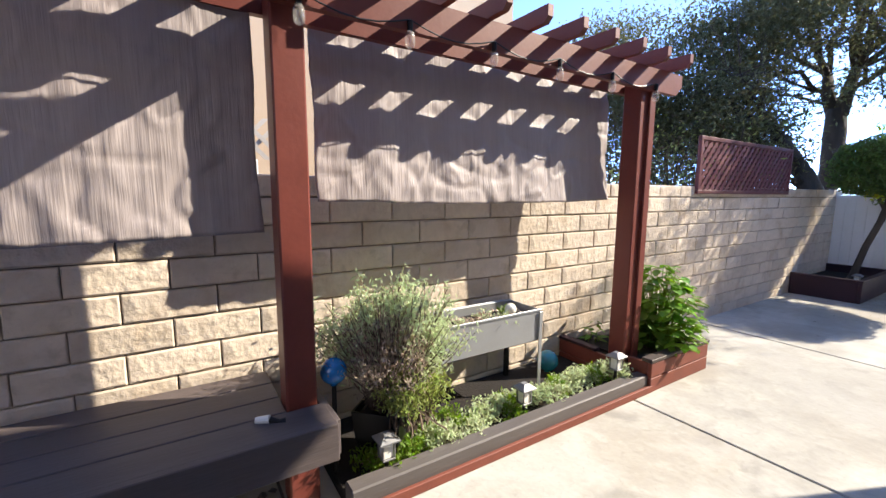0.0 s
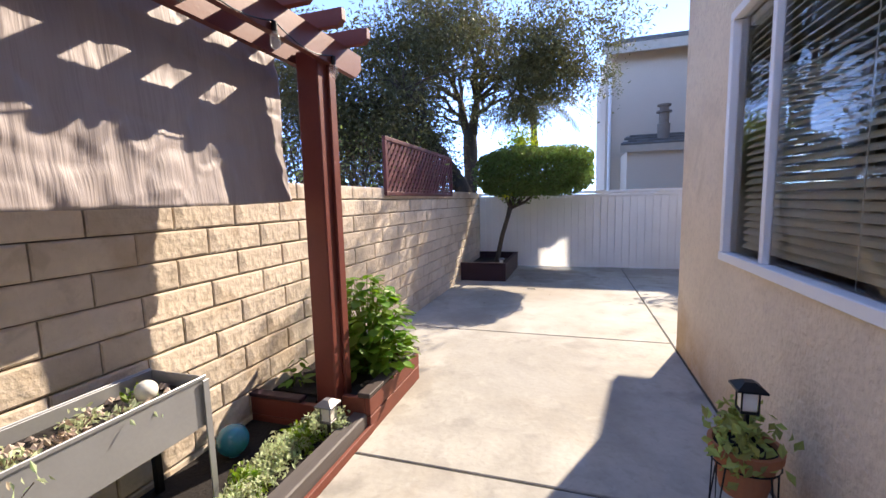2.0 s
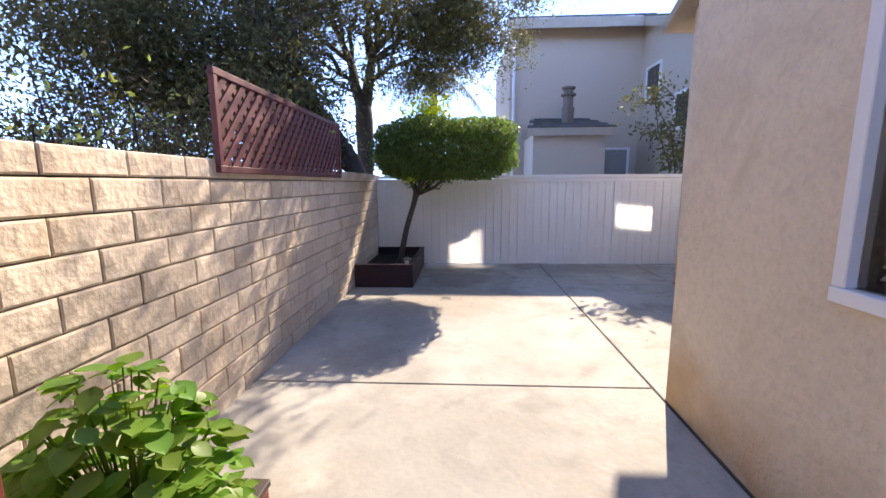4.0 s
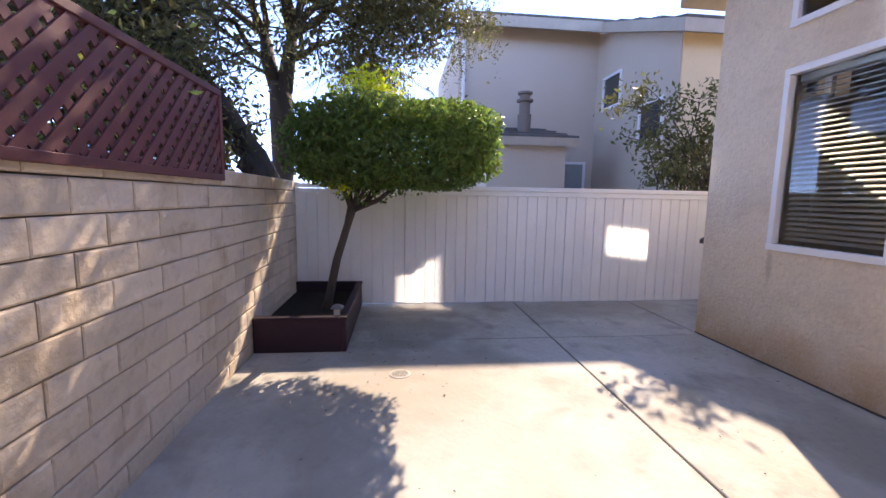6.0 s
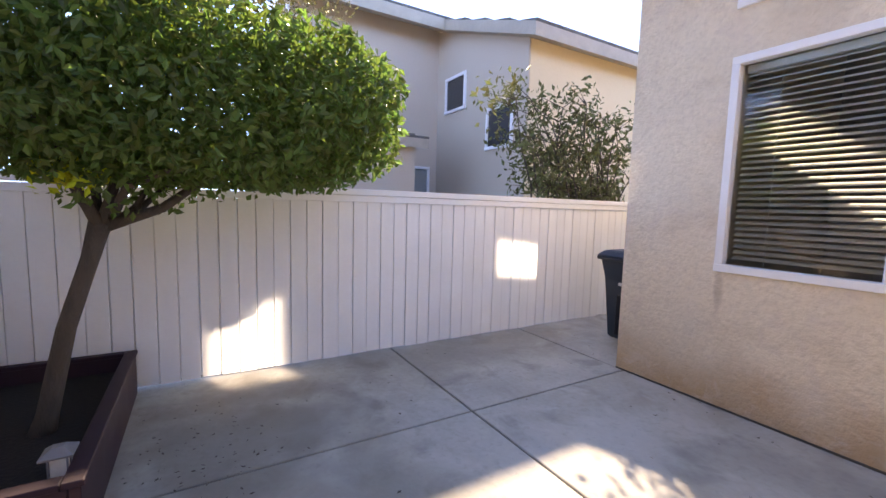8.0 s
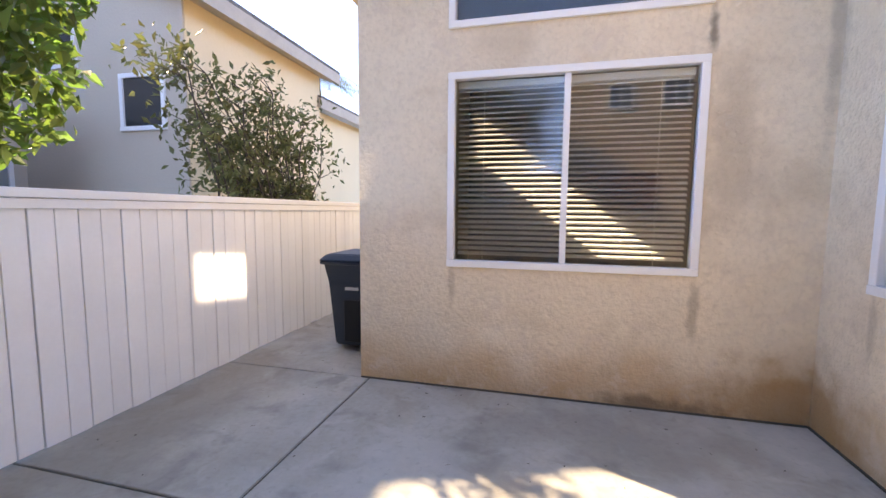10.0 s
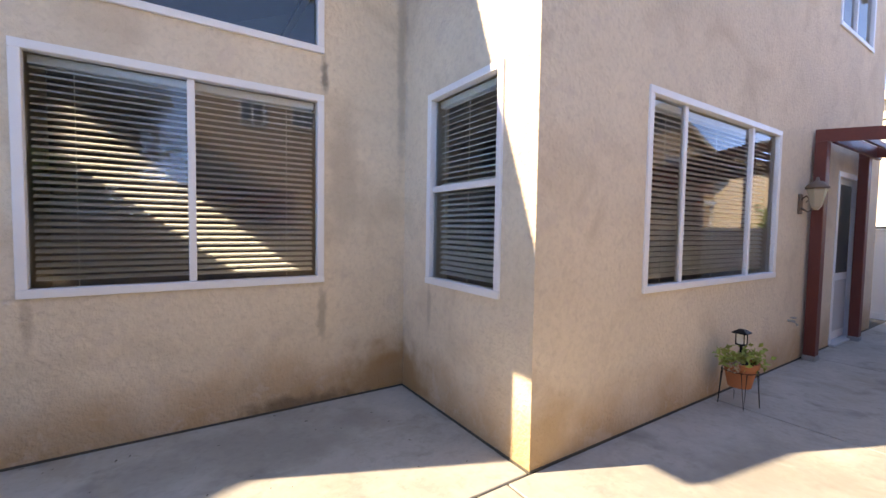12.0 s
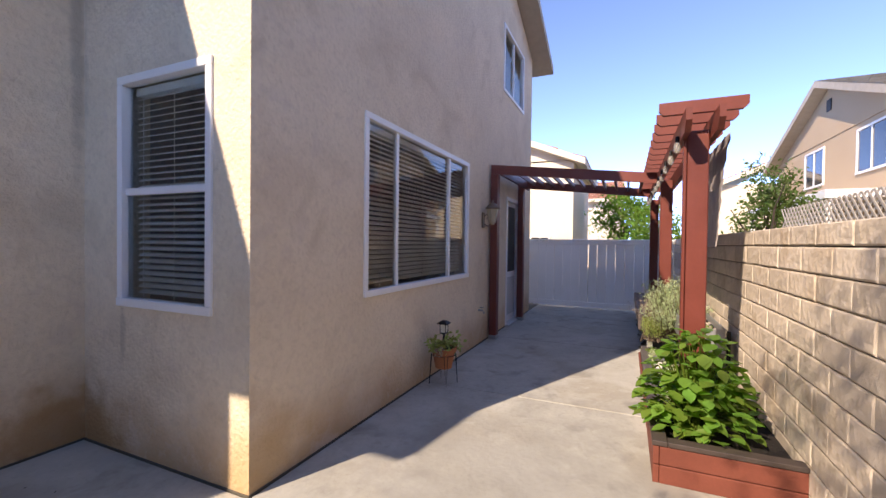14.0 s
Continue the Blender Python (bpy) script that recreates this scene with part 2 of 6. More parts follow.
def spot(m, centre, radii, colour, amount, ragged=0.7, scale=3.0):
    """A ragged patch of another colour round a place on the surface, for stains and other patches."""
    n, l = m.node_tree.nodes, m.node_tree.links
    b = n["Principled BSDF"]
    old = b.inputs["Base Color"].links[0].from_socket
    geo = n.new("ShaderNodeNewGeometry")
    no = n.new("ShaderNodeTexNoise")
    no.inputs["Scale"].default_value, no.inputs["Detail"].default_value = scale, 7
    l.new(geo.outputs["Position"], no.inputs[0])
    s = n.new("ShaderNodeVectorMath")
    s.operation = "SUBTRACT"
    l.new(geo.outputs["Position"], s.inputs[0])
    s.inputs[1].default_value = centre
    d = n.new("ShaderNodeVectorMath")
    d.operation = "DIVIDE"
    l.new(s.outputs[0], d.inputs[0])
    d.inputs[1].default_value = radii
    q = n.new("ShaderNodeVectorMath")
    q.operation = "LENGTH"
    l.new(d.outputs[0], q.inputs[0])
    ad = n.new("ShaderNodeMath")
    ad.operation = "MULTIPLY_ADD"
    l.new(no.outputs[0], ad.inputs[0])
    ad.inputs[1].default_value = 2 * ragged
    l.new(q.outputs["Value"], ad.inputs[2])
    r = n.new("ShaderNodeMapRange")
    r.interpolation_type = "SMOOTHSTEP"
    r.inputs[1].default_value, r.inputs[2].default_value = 0.25 + ragged, 1.05 + ragged
    r.inputs[3].default_value, r.inputs[4].default_value = amount, 0
    l.new(ad.outputs[0], r.inputs[0])
    mx = n.new("ShaderNodeMix")
    mx.data_type = "RGBA"
    l.new(r.outputs[0], mx.inputs[0])
    l.new(old, mx.inputs[6])
    mx.inputs[7].default_value = (*colour, 1)
    l.new(mx.outputs[2], b.inputs["Base Color"])
    return m


blotched(CONCRETE, (0.24, 0.23, 0.20), 0.25, 11.0, 0.52, 0.7)
blotched(CONCRETE, (0.30, 0.26, 0.205), 0.5, 1.1, 0.5, 0.7)
blotched(CONCRETE, (0.21, 0.20, 0.18), 0.6, 2.6, 0.53, 0.72)
blotched(CONCRETE, (0.52, 0.505, 0.465), 0.4, 4.2, 0.54, 0.7)
blotched(CONCRETE, (0.50, 0.49, 0.46), 0.45, 0.8, 0.52, 0.64)
blotched(CONCRETE, (0.20, 0.19, 0.17), 0.2, 24.0, 0.56, 0.72)
blotched(STUCCO, (0.50, 0.41, 0.31), 0.24, 24.0, 0.44, 0.72)
for m_, c_, k_ in ((BLOCK, (0.40, 0.33, 0.25), 9.0), (STUCCO, (0.64, 0.53, 0.42), 13.0)):
    blotched(m_, c_, 0.4, k_, 0.55, 0.7)
blotched(STUCCO, (0.56, 0.45, 0.33), 0.5, 2.2, 0.5, 0.75)
blotched(STUCCO, (0.68, 0.57, 0.47), 0.5, 5.0, 0.56, 0.7)
blotched(BLOCK, (0.42, 0.30, 0.19), 0.45, 3.0, 0.52, 0.72)
# water marks on the stucco: under the window corners and low in the alcove corner
spot(STUCCO, (5.70, -2.18, 0.78), (0.05, 0.3, 0.30), (0.36, 0.29, 0.21), 0.6, 0.7, 9)
spot(STUCCO, (5.68, -2.18, 2.70), (0.045, 0.3, 0.17), (0.17, 0.14, 0.11), 0.8, 0.7, 12)
spot(STUCCO, (5.52, -2.18, 1.9), (0.2, 0.3, 0.9), (0.47, 0.38, 0.28), 0.5, 0.8, 5)
# narrow darker strip up the inside corner of the alcove
spot(STUCCO, (4.98, -2.18, 3.0), (0.06, 0.08, 1.3), (0.36, 0.31, 0.25), 0.55, 0.6, 7)
spot(STUCCO, (5.05, -2.1, 0.12), (0.75, 0.5, 0.42), (0.40, 0.225, 0.09), 0.75, 0.8, 5)
spot(STUCCO, (5.9, -2.18, 0.03), (0.6, 0.2, 0.10), (0.16, 0.11, 0.07), 0.7, 0.8, 9)
spot(STUCCO, (7.47, -2.18, 0.85), (0.04, 0.3, 0.25), (0.48, 0.38, 0.28), 0.6, 0.5, 9)
spot(STUCCO, (4.94, -1.72, 0.82), (0.3, 0.04, 0.25), (0.48, 0.40, 0.31), 0.6, 0.5, 9)
spot(STUCCO, (4.85, -0.52, 0.1), (0.5, 0.3, 0.5), (0.52, 0.34, 0.17), 0.6, 0.8, 5)
# concrete: grime and pale patches in the open
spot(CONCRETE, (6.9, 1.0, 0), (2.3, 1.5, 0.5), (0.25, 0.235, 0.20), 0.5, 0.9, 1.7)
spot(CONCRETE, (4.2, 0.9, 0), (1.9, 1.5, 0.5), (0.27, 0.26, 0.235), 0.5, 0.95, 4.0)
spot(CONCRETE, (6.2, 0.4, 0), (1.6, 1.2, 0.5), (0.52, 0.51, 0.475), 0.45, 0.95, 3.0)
spot(CONCRETE, (7.3, 0.9, 0), (1.0, 0.8, 0.5), (0.31, 0.255, 0.19), 0.5, 0.9, 3.0)
# darker ragged patches by the tree planter, along the fence and in the alcove
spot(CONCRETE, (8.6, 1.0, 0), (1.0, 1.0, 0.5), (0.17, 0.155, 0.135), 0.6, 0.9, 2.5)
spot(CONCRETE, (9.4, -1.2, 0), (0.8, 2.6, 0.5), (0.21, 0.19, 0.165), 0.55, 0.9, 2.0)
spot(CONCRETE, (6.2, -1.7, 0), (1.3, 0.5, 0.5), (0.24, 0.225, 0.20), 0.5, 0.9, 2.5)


# ---- helpers for meshes ----
def box(bm, x0, x1, y0, y1, z0, z1, bev=0.0):
    v = [bm.verts.new(p) for p in ((x0, y0, z0), (x1, y0, z0), (x1, y1, z0), (x0, y1, z0), (x0, y0, z1), (x1, y0, z1), (x1, y1, z1), (x0, y1, z1))]
    f = [bm.faces.new([v[i] for i in q]) for q in ((3, 2, 1, 0), (4, 5, 6, 7), (0, 1, 5, 4), (1, 2, 6, 5), (2, 3, 7, 6), (3, 0, 4, 7))]
    if bev:
        edges = list({e for q in f for e in q.edges})
        bmesh.ops.bevel(bm, geom=edges, offset=bev, segments=1, affect="EDGES")


def tube(bm, points, radii, sides=8, cap=True):
    """A tapered tube along points."""
    rings = []
    pts = [Vector(p) for p in points]
    for i, p in enumerate(pts):
        d = (pts[min(i + 1, len(pts) - 1)] - pts[max(i - 1, 0)]).normalized()
        a = d.orthogonal().normalized() if abs(d.z) < 0.9 else Vector((1, 0, 0)) - d * d.x
        a.normalize()
        c = d.cross(a)
        rings.append([bm.verts.new(p + (a * math.cos(k * math.tau / sides) + c * math.sin(k * math.tau / sides)) * radii[i]) for k in range(sides)])
    for r, s in zip(rings, rings[1:]):
        for k in range(sides):
            bm.faces.new((r[k], r[(k + 1) % sides], s[(k + 1) % sides], s[k]))
    if cap:
        bm.faces.new(rings[0][::-1])
        bm.faces.new(rings[-1])


def turned(bm, profile, cx=0.0, cy=0.0, sides=20):
    """A solid of revolution about z from (radius, z) pairs."""
    rings = [[bm.verts.new((cx + r * math.cos(k * math.tau / sides), cy + r * math.sin(k * math.tau / sides), z)) for k in range(sides)] for r, z in profile]
    for r, s in zip(rings, rings[1:]):
        for k in range(sides):
            bm.faces.new((r[k], r[(k + 1) % sides], s[(k + 1) % sides], s[k]))
    bm.faces.new(rings[0][::-1])
    bm.faces.new(rings[-1])


def mesh_of(name, bm, material, smooth=False):
    me = bpy.data.meshes.new(name)
    bm.to_mesh(me)
    bm.free()
    me.materials.append(material)
    if smooth:
        for p in me.polygons:
            p.use_smooth = True
    return me


def part(name, bm, material, parent=None, label="", smooth=False):
    ob = new(name, mesh_of(name, bm, material, smooth))
    if parent:
        ob.parent = parent
    if label:
        ob["label"] = label
    return ob


def boxpart(name, dims, material, parent=None, label="", bev=0.004):
    bm = bmesh.new()
    box(bm, *dims, bev)
    return part(name, bm, material, parent, label)


def thing(name, label, category, at=(0, 0, 0), group="", kind=""):
    ob = new(name)
    ob.location = at
    return tagged(ob, label, category, group, kind)


def shared(name, me, parent, at, rot=None):
    ob = new(name, me)
    ob.parent = parent
    ob.location = at
    if rot:
        ob.rotation_euler = rot
    return ob


def quads_mesh(name, verts, faces, material):
    me = bpy.data.meshes.new(name)
    me.from_pydata(verts, [], faces)
    me.materials.append(material)
    return me


def leaves(name, centres, size, material, parent=None, seed=1, aspect=0.45, up=0.3, fold=0.12):
    """One mesh of many folded leaves at the given centres."""
    rg = np.random.default_rng(seed)
    c = np.asarray(centres, float)
    n = len(c)
    d = rg.normal(size=(n, 3))
    d[:, 2] += up
    d /= np.linalg.norm(d, axis=1)[:, None]
    e = np.cross(d, rg.normal(size=(n, 3)))
    e /= np.linalg.norm(e, axis=1)[:, None]
    nn = np.cross(d, e)
    s = size * rg.uniform(0.6, 1.3, (n, 1))
    tip, base = c + d * s * 0.5, c - d * s * 0.5
    l = c + e * s * aspect * 0.5 + nn * s * fold
    r = c - e * s * aspect * 0.5 + nn * s * fold
    v = np.stack([base, l, tip, r], 1).reshape(-1, 3)
    i = np.arange(n) * 4
    f = np.concatenate([np.stack([i, i + 1, i + 2], 1), np.stack([i, i + 2, i + 3], 1)])
    ob = new(name, quads_mesh(name, v.tolist(), f.tolist(), material))
    if parent:
        ob.parent = parent
    return ob


def wall_mesh(bm, axis, at, back, u0, u1, z0, z1, holes, top=None):
    """A wall with thickness in the plane axis=at, going back to axis=back, with openings (u0, u1, z0, z1) through it."""
    us = sorted({u0, u1, *[h[0] for h in holes], *[h[1] for h in holes]})
    zs = sorted({z0, z1, *[h[2] for h in holes], *[h[3] for h in holes]})

    def p(d, u, z):
        return (d, u, z) if axis == "x" else (u, d, z)

    def open_at(a, b):
        u, z = (us[a] + us[a + 1]) / 2, (zs[b] + zs[b + 1]) / 2
        return any(h[0] < u < h[1] and h[2] < z < h[3] for h in holes)

    cache = {}

    def v(d, u, z):
        k = (d, u, z)
        if k not in cache:
            cache[k] = bm.verts.new(p(d, u, z))
        return cache[k]

    def filled(a, b):
        return 0 <= a < len(us) - 1 and 0 <= b < len(zs) - 1 and not open_at(a, b)

    for a in range(len(us) - 1):
        for b in range(len(zs) - 1):
            if not filled(a, b):
                continue
            q = ((us[a], zs[b]), (us[a + 1], zs[b]), (us[a + 1], zs[b + 1]), (us[a], zs[b + 1]))
            bm.faces.new([v(at, *k) for k in q])
            bm.faces.new([v(back, *k) for k in q[::-1]])
            for (i, j), na, nb in (((0, 1), a, b - 1), ((1, 2), a + 1, b), ((2, 3), a, b + 1), ((3, 0), a - 1, b)):
                if not filled(na, nb):
                    bm.faces.new([v(at, *q[j]), v(at, *q[i]), v(back, *q[i]), v(back, *q[j])])
    bmesh.ops.recalc_face_normals(bm, faces=bm.faces[:])

# ---- setting: ground and paving ----
WALL_Y, WALL_TOP, FENCE_X, GATE_X = 2.37, 1.60, 9.61, -3.35
HX, HY, CY, CX = 4.94, -0.52, -2.18, 8.275          # house: corner, long wall, alcove wall, end of the alcove wall
bm = bmesh.new()
box(bm, -900, 900, -900, 900, -0.6, -0.12)
tagged(part("ground", bm, GROUND), "bare brown earth under and around the yards", "ground", kind="structure")
bm = bmesh.new()
box(bm, GATE_X - 3, FENCE_X + 0.1, -9, WALL_Y, -0.12, -0.012)
pavement = tagged(part("pavement", bm, JOINT), "pale weathered concrete patio with dark joints", "pavement", kind="structure")
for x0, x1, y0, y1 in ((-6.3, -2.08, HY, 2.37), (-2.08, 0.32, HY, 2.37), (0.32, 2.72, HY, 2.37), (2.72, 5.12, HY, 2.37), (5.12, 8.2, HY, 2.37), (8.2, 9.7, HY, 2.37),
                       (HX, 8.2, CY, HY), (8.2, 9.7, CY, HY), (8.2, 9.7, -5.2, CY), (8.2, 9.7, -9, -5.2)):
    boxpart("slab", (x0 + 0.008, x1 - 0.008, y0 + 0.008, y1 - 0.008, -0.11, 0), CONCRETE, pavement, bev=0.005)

# ---- setting: house ----
WIN_A, WIN_C, WIN_D = (1.425, 3.83, 1.02, 2.53), (5.69, 7.505, 1.02, 2.53), (-1.755, -0.83, 1.02, 2.56)
WIN_G, WIN_H = (-1.66, -1.0, 3.62, 4.25), (-3.45, -2.62, 2.5, 3.08)
WIN_E, WIN_F, DOOR = (5.69, 7.505, 2.865, 3.85), (-1.66, -0.2, 4.06, 5.2), (-1.42, -0.5, 0.02, 2.30)
house = thing("house", "two-storey tan stucco house with white vinyl windows", "house", kind="structure")


def house_wall(name, *args):
    b = bmesh.new()
    wall_mesh(b, *args)
    w = part(name, b, STUCCO, house)
    return w


def roofline(x):
    return 6.3 - 0.37 * abs(x + 0.2)


house_wall("wall_long", "y", HY, HY - 0.2, -2.45, HX, 0, 4.3, [WIN_A, (WIN_F[0], WIN_F[1], WIN_F[2], 4.3), DOOR])
house_wall("wall_alcove_side", "x", HX, HX - 0.2, CY, HY - 0.2, 0, 4.38, [WIN_D, WIN_G])
house_wall("wall_alcove", "y", CY, CY - 0.2, HX - 0.2, CX, 0, 3.5, [WIN_C, (WIN_E[0], WIN_E[1], WIN_E[2], 3.5)])
bm = bmesh.new()                                      # the upper part of that wall, under the slope of the roof
for x0, x1 in ((HX - 0.2, WIN_E[0]), (WIN_E[1], CX)):
    v = [bm.verts.new(p) for y in (CY, CY - 0.2) for p in ((x0, y, 3.5), (x1, y, 3.5), (x1, y, 3.55 + 0.45 * (8.6 - x1)), (x0, y, 3.55 + 0.45 * (8.6 - x0)))]
    for q in ((0, 1, 2, 3), (7, 6, 5, 4), (0, 4, 5, 1), (1, 5, 6, 2), (2, 6, 7, 3), (3, 7, 4, 0)):
        bm.faces.new([v[i] for i in q])
x0, x1 = WIN_E[0], WIN_E[1]
v = [bm.verts.new(p) for y in (CY, CY - 0.2) for p in ((x0, y, 3.85), (x1, y, 3.85), (x1, y, 3.55 + 0.45 * (8.6 - x1)), (x0, y, 3.55 + 0.45 * (8.6 - x0)))]
for q in ((0, 1, 2, 3), (7, 6, 5, 4), (0, 4, 5, 1), (1, 5, 6, 2), (2, 6, 7, 3), (3, 7, 4, 0)):
    bm.faces.new([v[i] for i in q])
part("wall_gable", bm, STUCCO, house)
house_wall("wall_end", "x", CX, CX - 0.2, -9, CY - 0.2, 0, 3.65, [WIN_H])
house_wall("wall_west", "x", -2.45, -2.25, -9, HY - 0.2, 0, 5.4, [])
house_wall("wall_back", "y", -9, -8.8, -2.25, CX - 0.2, 0, 3.65, [])
for name, dims in (("room_floor", (-2.2, 4.73, -8.7, HY - 0.21, 0.002, 0.03)), ("room_floor", (4.74, 8.05, -8.7, CY - 0.21, 0.002, 0.03)), ("room_wall", (4.3, 4.4, -8.7, -2.5, 0.03, 5.2)),
                   ("room_wall", (0.9, 1.0, -8.7, -0.75, 0.03, 3.4)), ("room_wall", (-2.2, 4.3, -4.2, -4.1, 0.03, 3.4)), ("room_wall", (4.4, 8.05, -6.1, -6, 0.03, 3.4))):
    boxpart(name, dims, DARKROOM, house, bev=0)
bm = bmesh.new()
box(bm, -2.2, HX - 0.22, -8.7, HY - 0.22, 3.4, 3.5)
tagged(part("ceiling", bm, DARKROOM), "plain ceiling inside the house", "ceiling", kind="structure")


def sloped(bm, pts, thick):
    """A slab from four corners, thickened downwards."""
    v = [bm.verts.new(p) for p in pts] + [bm.verts.new((p[0], p[1], p[2] - thick)) for p in pts]
    for q in ((0, 1, 2, 3), (7, 6, 5, 4), (0, 4, 5, 1), (1, 5, 6, 2), (2, 6, 7, 3), (3, 7, 4, 0)):
        bm.faces.new([v[i] for i in q])
    bmesh.ops.recalc_face_normals(bm, faces=bm.faces[:])


bm = bmesh.new()
sloped(bm, [(x, y, 3.42 + 0.45 * (8.6 - x)) for x, y in ((4.41, -8.7), (8.06, -8.7), (8.06, CY - 0.21), (4.41, CY - 0.21))], 0.04)
bmesh.ops.recalc_face_normals(bm, faces=bm.faces[:])
b = bmesh.new()
v = [b.verts.new(p) for y in (-6.09, -6.01) for p in ((4.41, y, 3.401), (8.05, y, 3.401), (8.05, y, 3.61), (4.41, y, 5.25))]
for q in ((0, 1, 2, 3), (7, 6, 5, 4), (0, 4, 5, 1), (1, 5, 6, 2), (2, 6, 7, 3), (3, 7, 4, 0)):
    b.faces.new([v[i] for i in q])
bmesh.ops.recalc_face_normals(b, faces=b.faces[:])
part("room_wall", b, DARKROOM, house)
tagged(part("ceiling_sloped", bm, DARKROOM), "plain sloping ceiling of the alcove room", "ceiling", kind="structure")


def roof(name, pts, parent, tile, fascia, thick=0.16, rows=10, cols=14):
    """A sloped roof: a board deck with courses of flat tiles on it. pts: eave a, eave b, ridge b, ridge a."""
    b = bmesh.new()
    sloped(b, pts, thick)
    deck = part(name, b, fascia, parent)
    a, c, d, e = [Vector(p) for p in pts]
    n = (c - a).cross(e - a).normalized()
    n = n if n.z > 0 else -n
    vs, fs = [], []
    for i in range(rows):
        for j in range(cols):
            off = 0.5 * (i % 2) / cols
            s0, s1 = max(0, j / cols - off), min(1, (j + 1) / cols - off - 0.004)
            t0, t1 = i / rows, min(1, (i + 1.15) / rows)
            q = []
            for s, t, h in ((s0, t0, 0.045), (s1, t0, 0.045), (s1, t1, 0.01), (s0, t1, 0.01)):
                q.append(a.lerp(c, s).lerp(e.lerp(d, s), t) + n * h)
            low = [q[0] - n * 0.04, q[1] - n * 0.04]
            k = len(vs)
            vs += [tuple(p) for p in q + low]
            fs += [(k, k + 1, k + 2, k + 3), (k, k + 4, k + 5, k + 1), (k, k + 3, k + 4), (k + 1, k + 5, k + 2)]
    ob = new("roof_tiles", quads_mesh("roof_tiles", vs, fs, tile))
    ob.parent = deck
    ob["kind"] = "stuff"
    return deck


roof("roof_low", [(8.62, -9.3, 3.6), (8.62, -1.93, 3.6), (5.0, -1.93, 5.23), (5.0, -9.3, 5.23)], house, ROOFTILE, TRIM, 0.12)
roof("roof_upper", [(-2.95, -9.3, 5.46), (-2.95, -0.15, 5.46), (-0.2, -0.15, 6.48), (-0.2, -9.3, 6.48)], house, ROOFTILE, TRIM)
roof("roof_upper", [(5.25, -0.15, 4.46), (5.25, -9.3, 4.46), (-0.2, -9.3, 6.48), (-0.2, -0.15, 6.48)], house, ROOFTILE, TRIM)
bm = bmesh.new()
for x0, x1, z0 in ((-2.45, WIN_F[0], 4.3), (WIN_F[0], WIN_F[1], WIN_F[3]), (WIN_F[1], HX, 4.3)):
    v = [bm.verts.new(p) for y in (HY, HY - 0.2) for p in ((x0, y, z0), (x1, y, z0), (x1, y, roofline(x1)), (x0, y, roofline(x0)))]
    for q in ((0, 1, 2, 3), (7, 6, 5, 4), (0, 4, 5, 1), (1, 5, 6, 2), (2, 6, 7, 3), (3, 7, 4, 0)):
        bm.faces.new([v[i] for i in q])
bmesh.ops.recalc_face_normals(bm, faces=bm.faces[:])
part("wall_gable", bm, STUCCO, house)


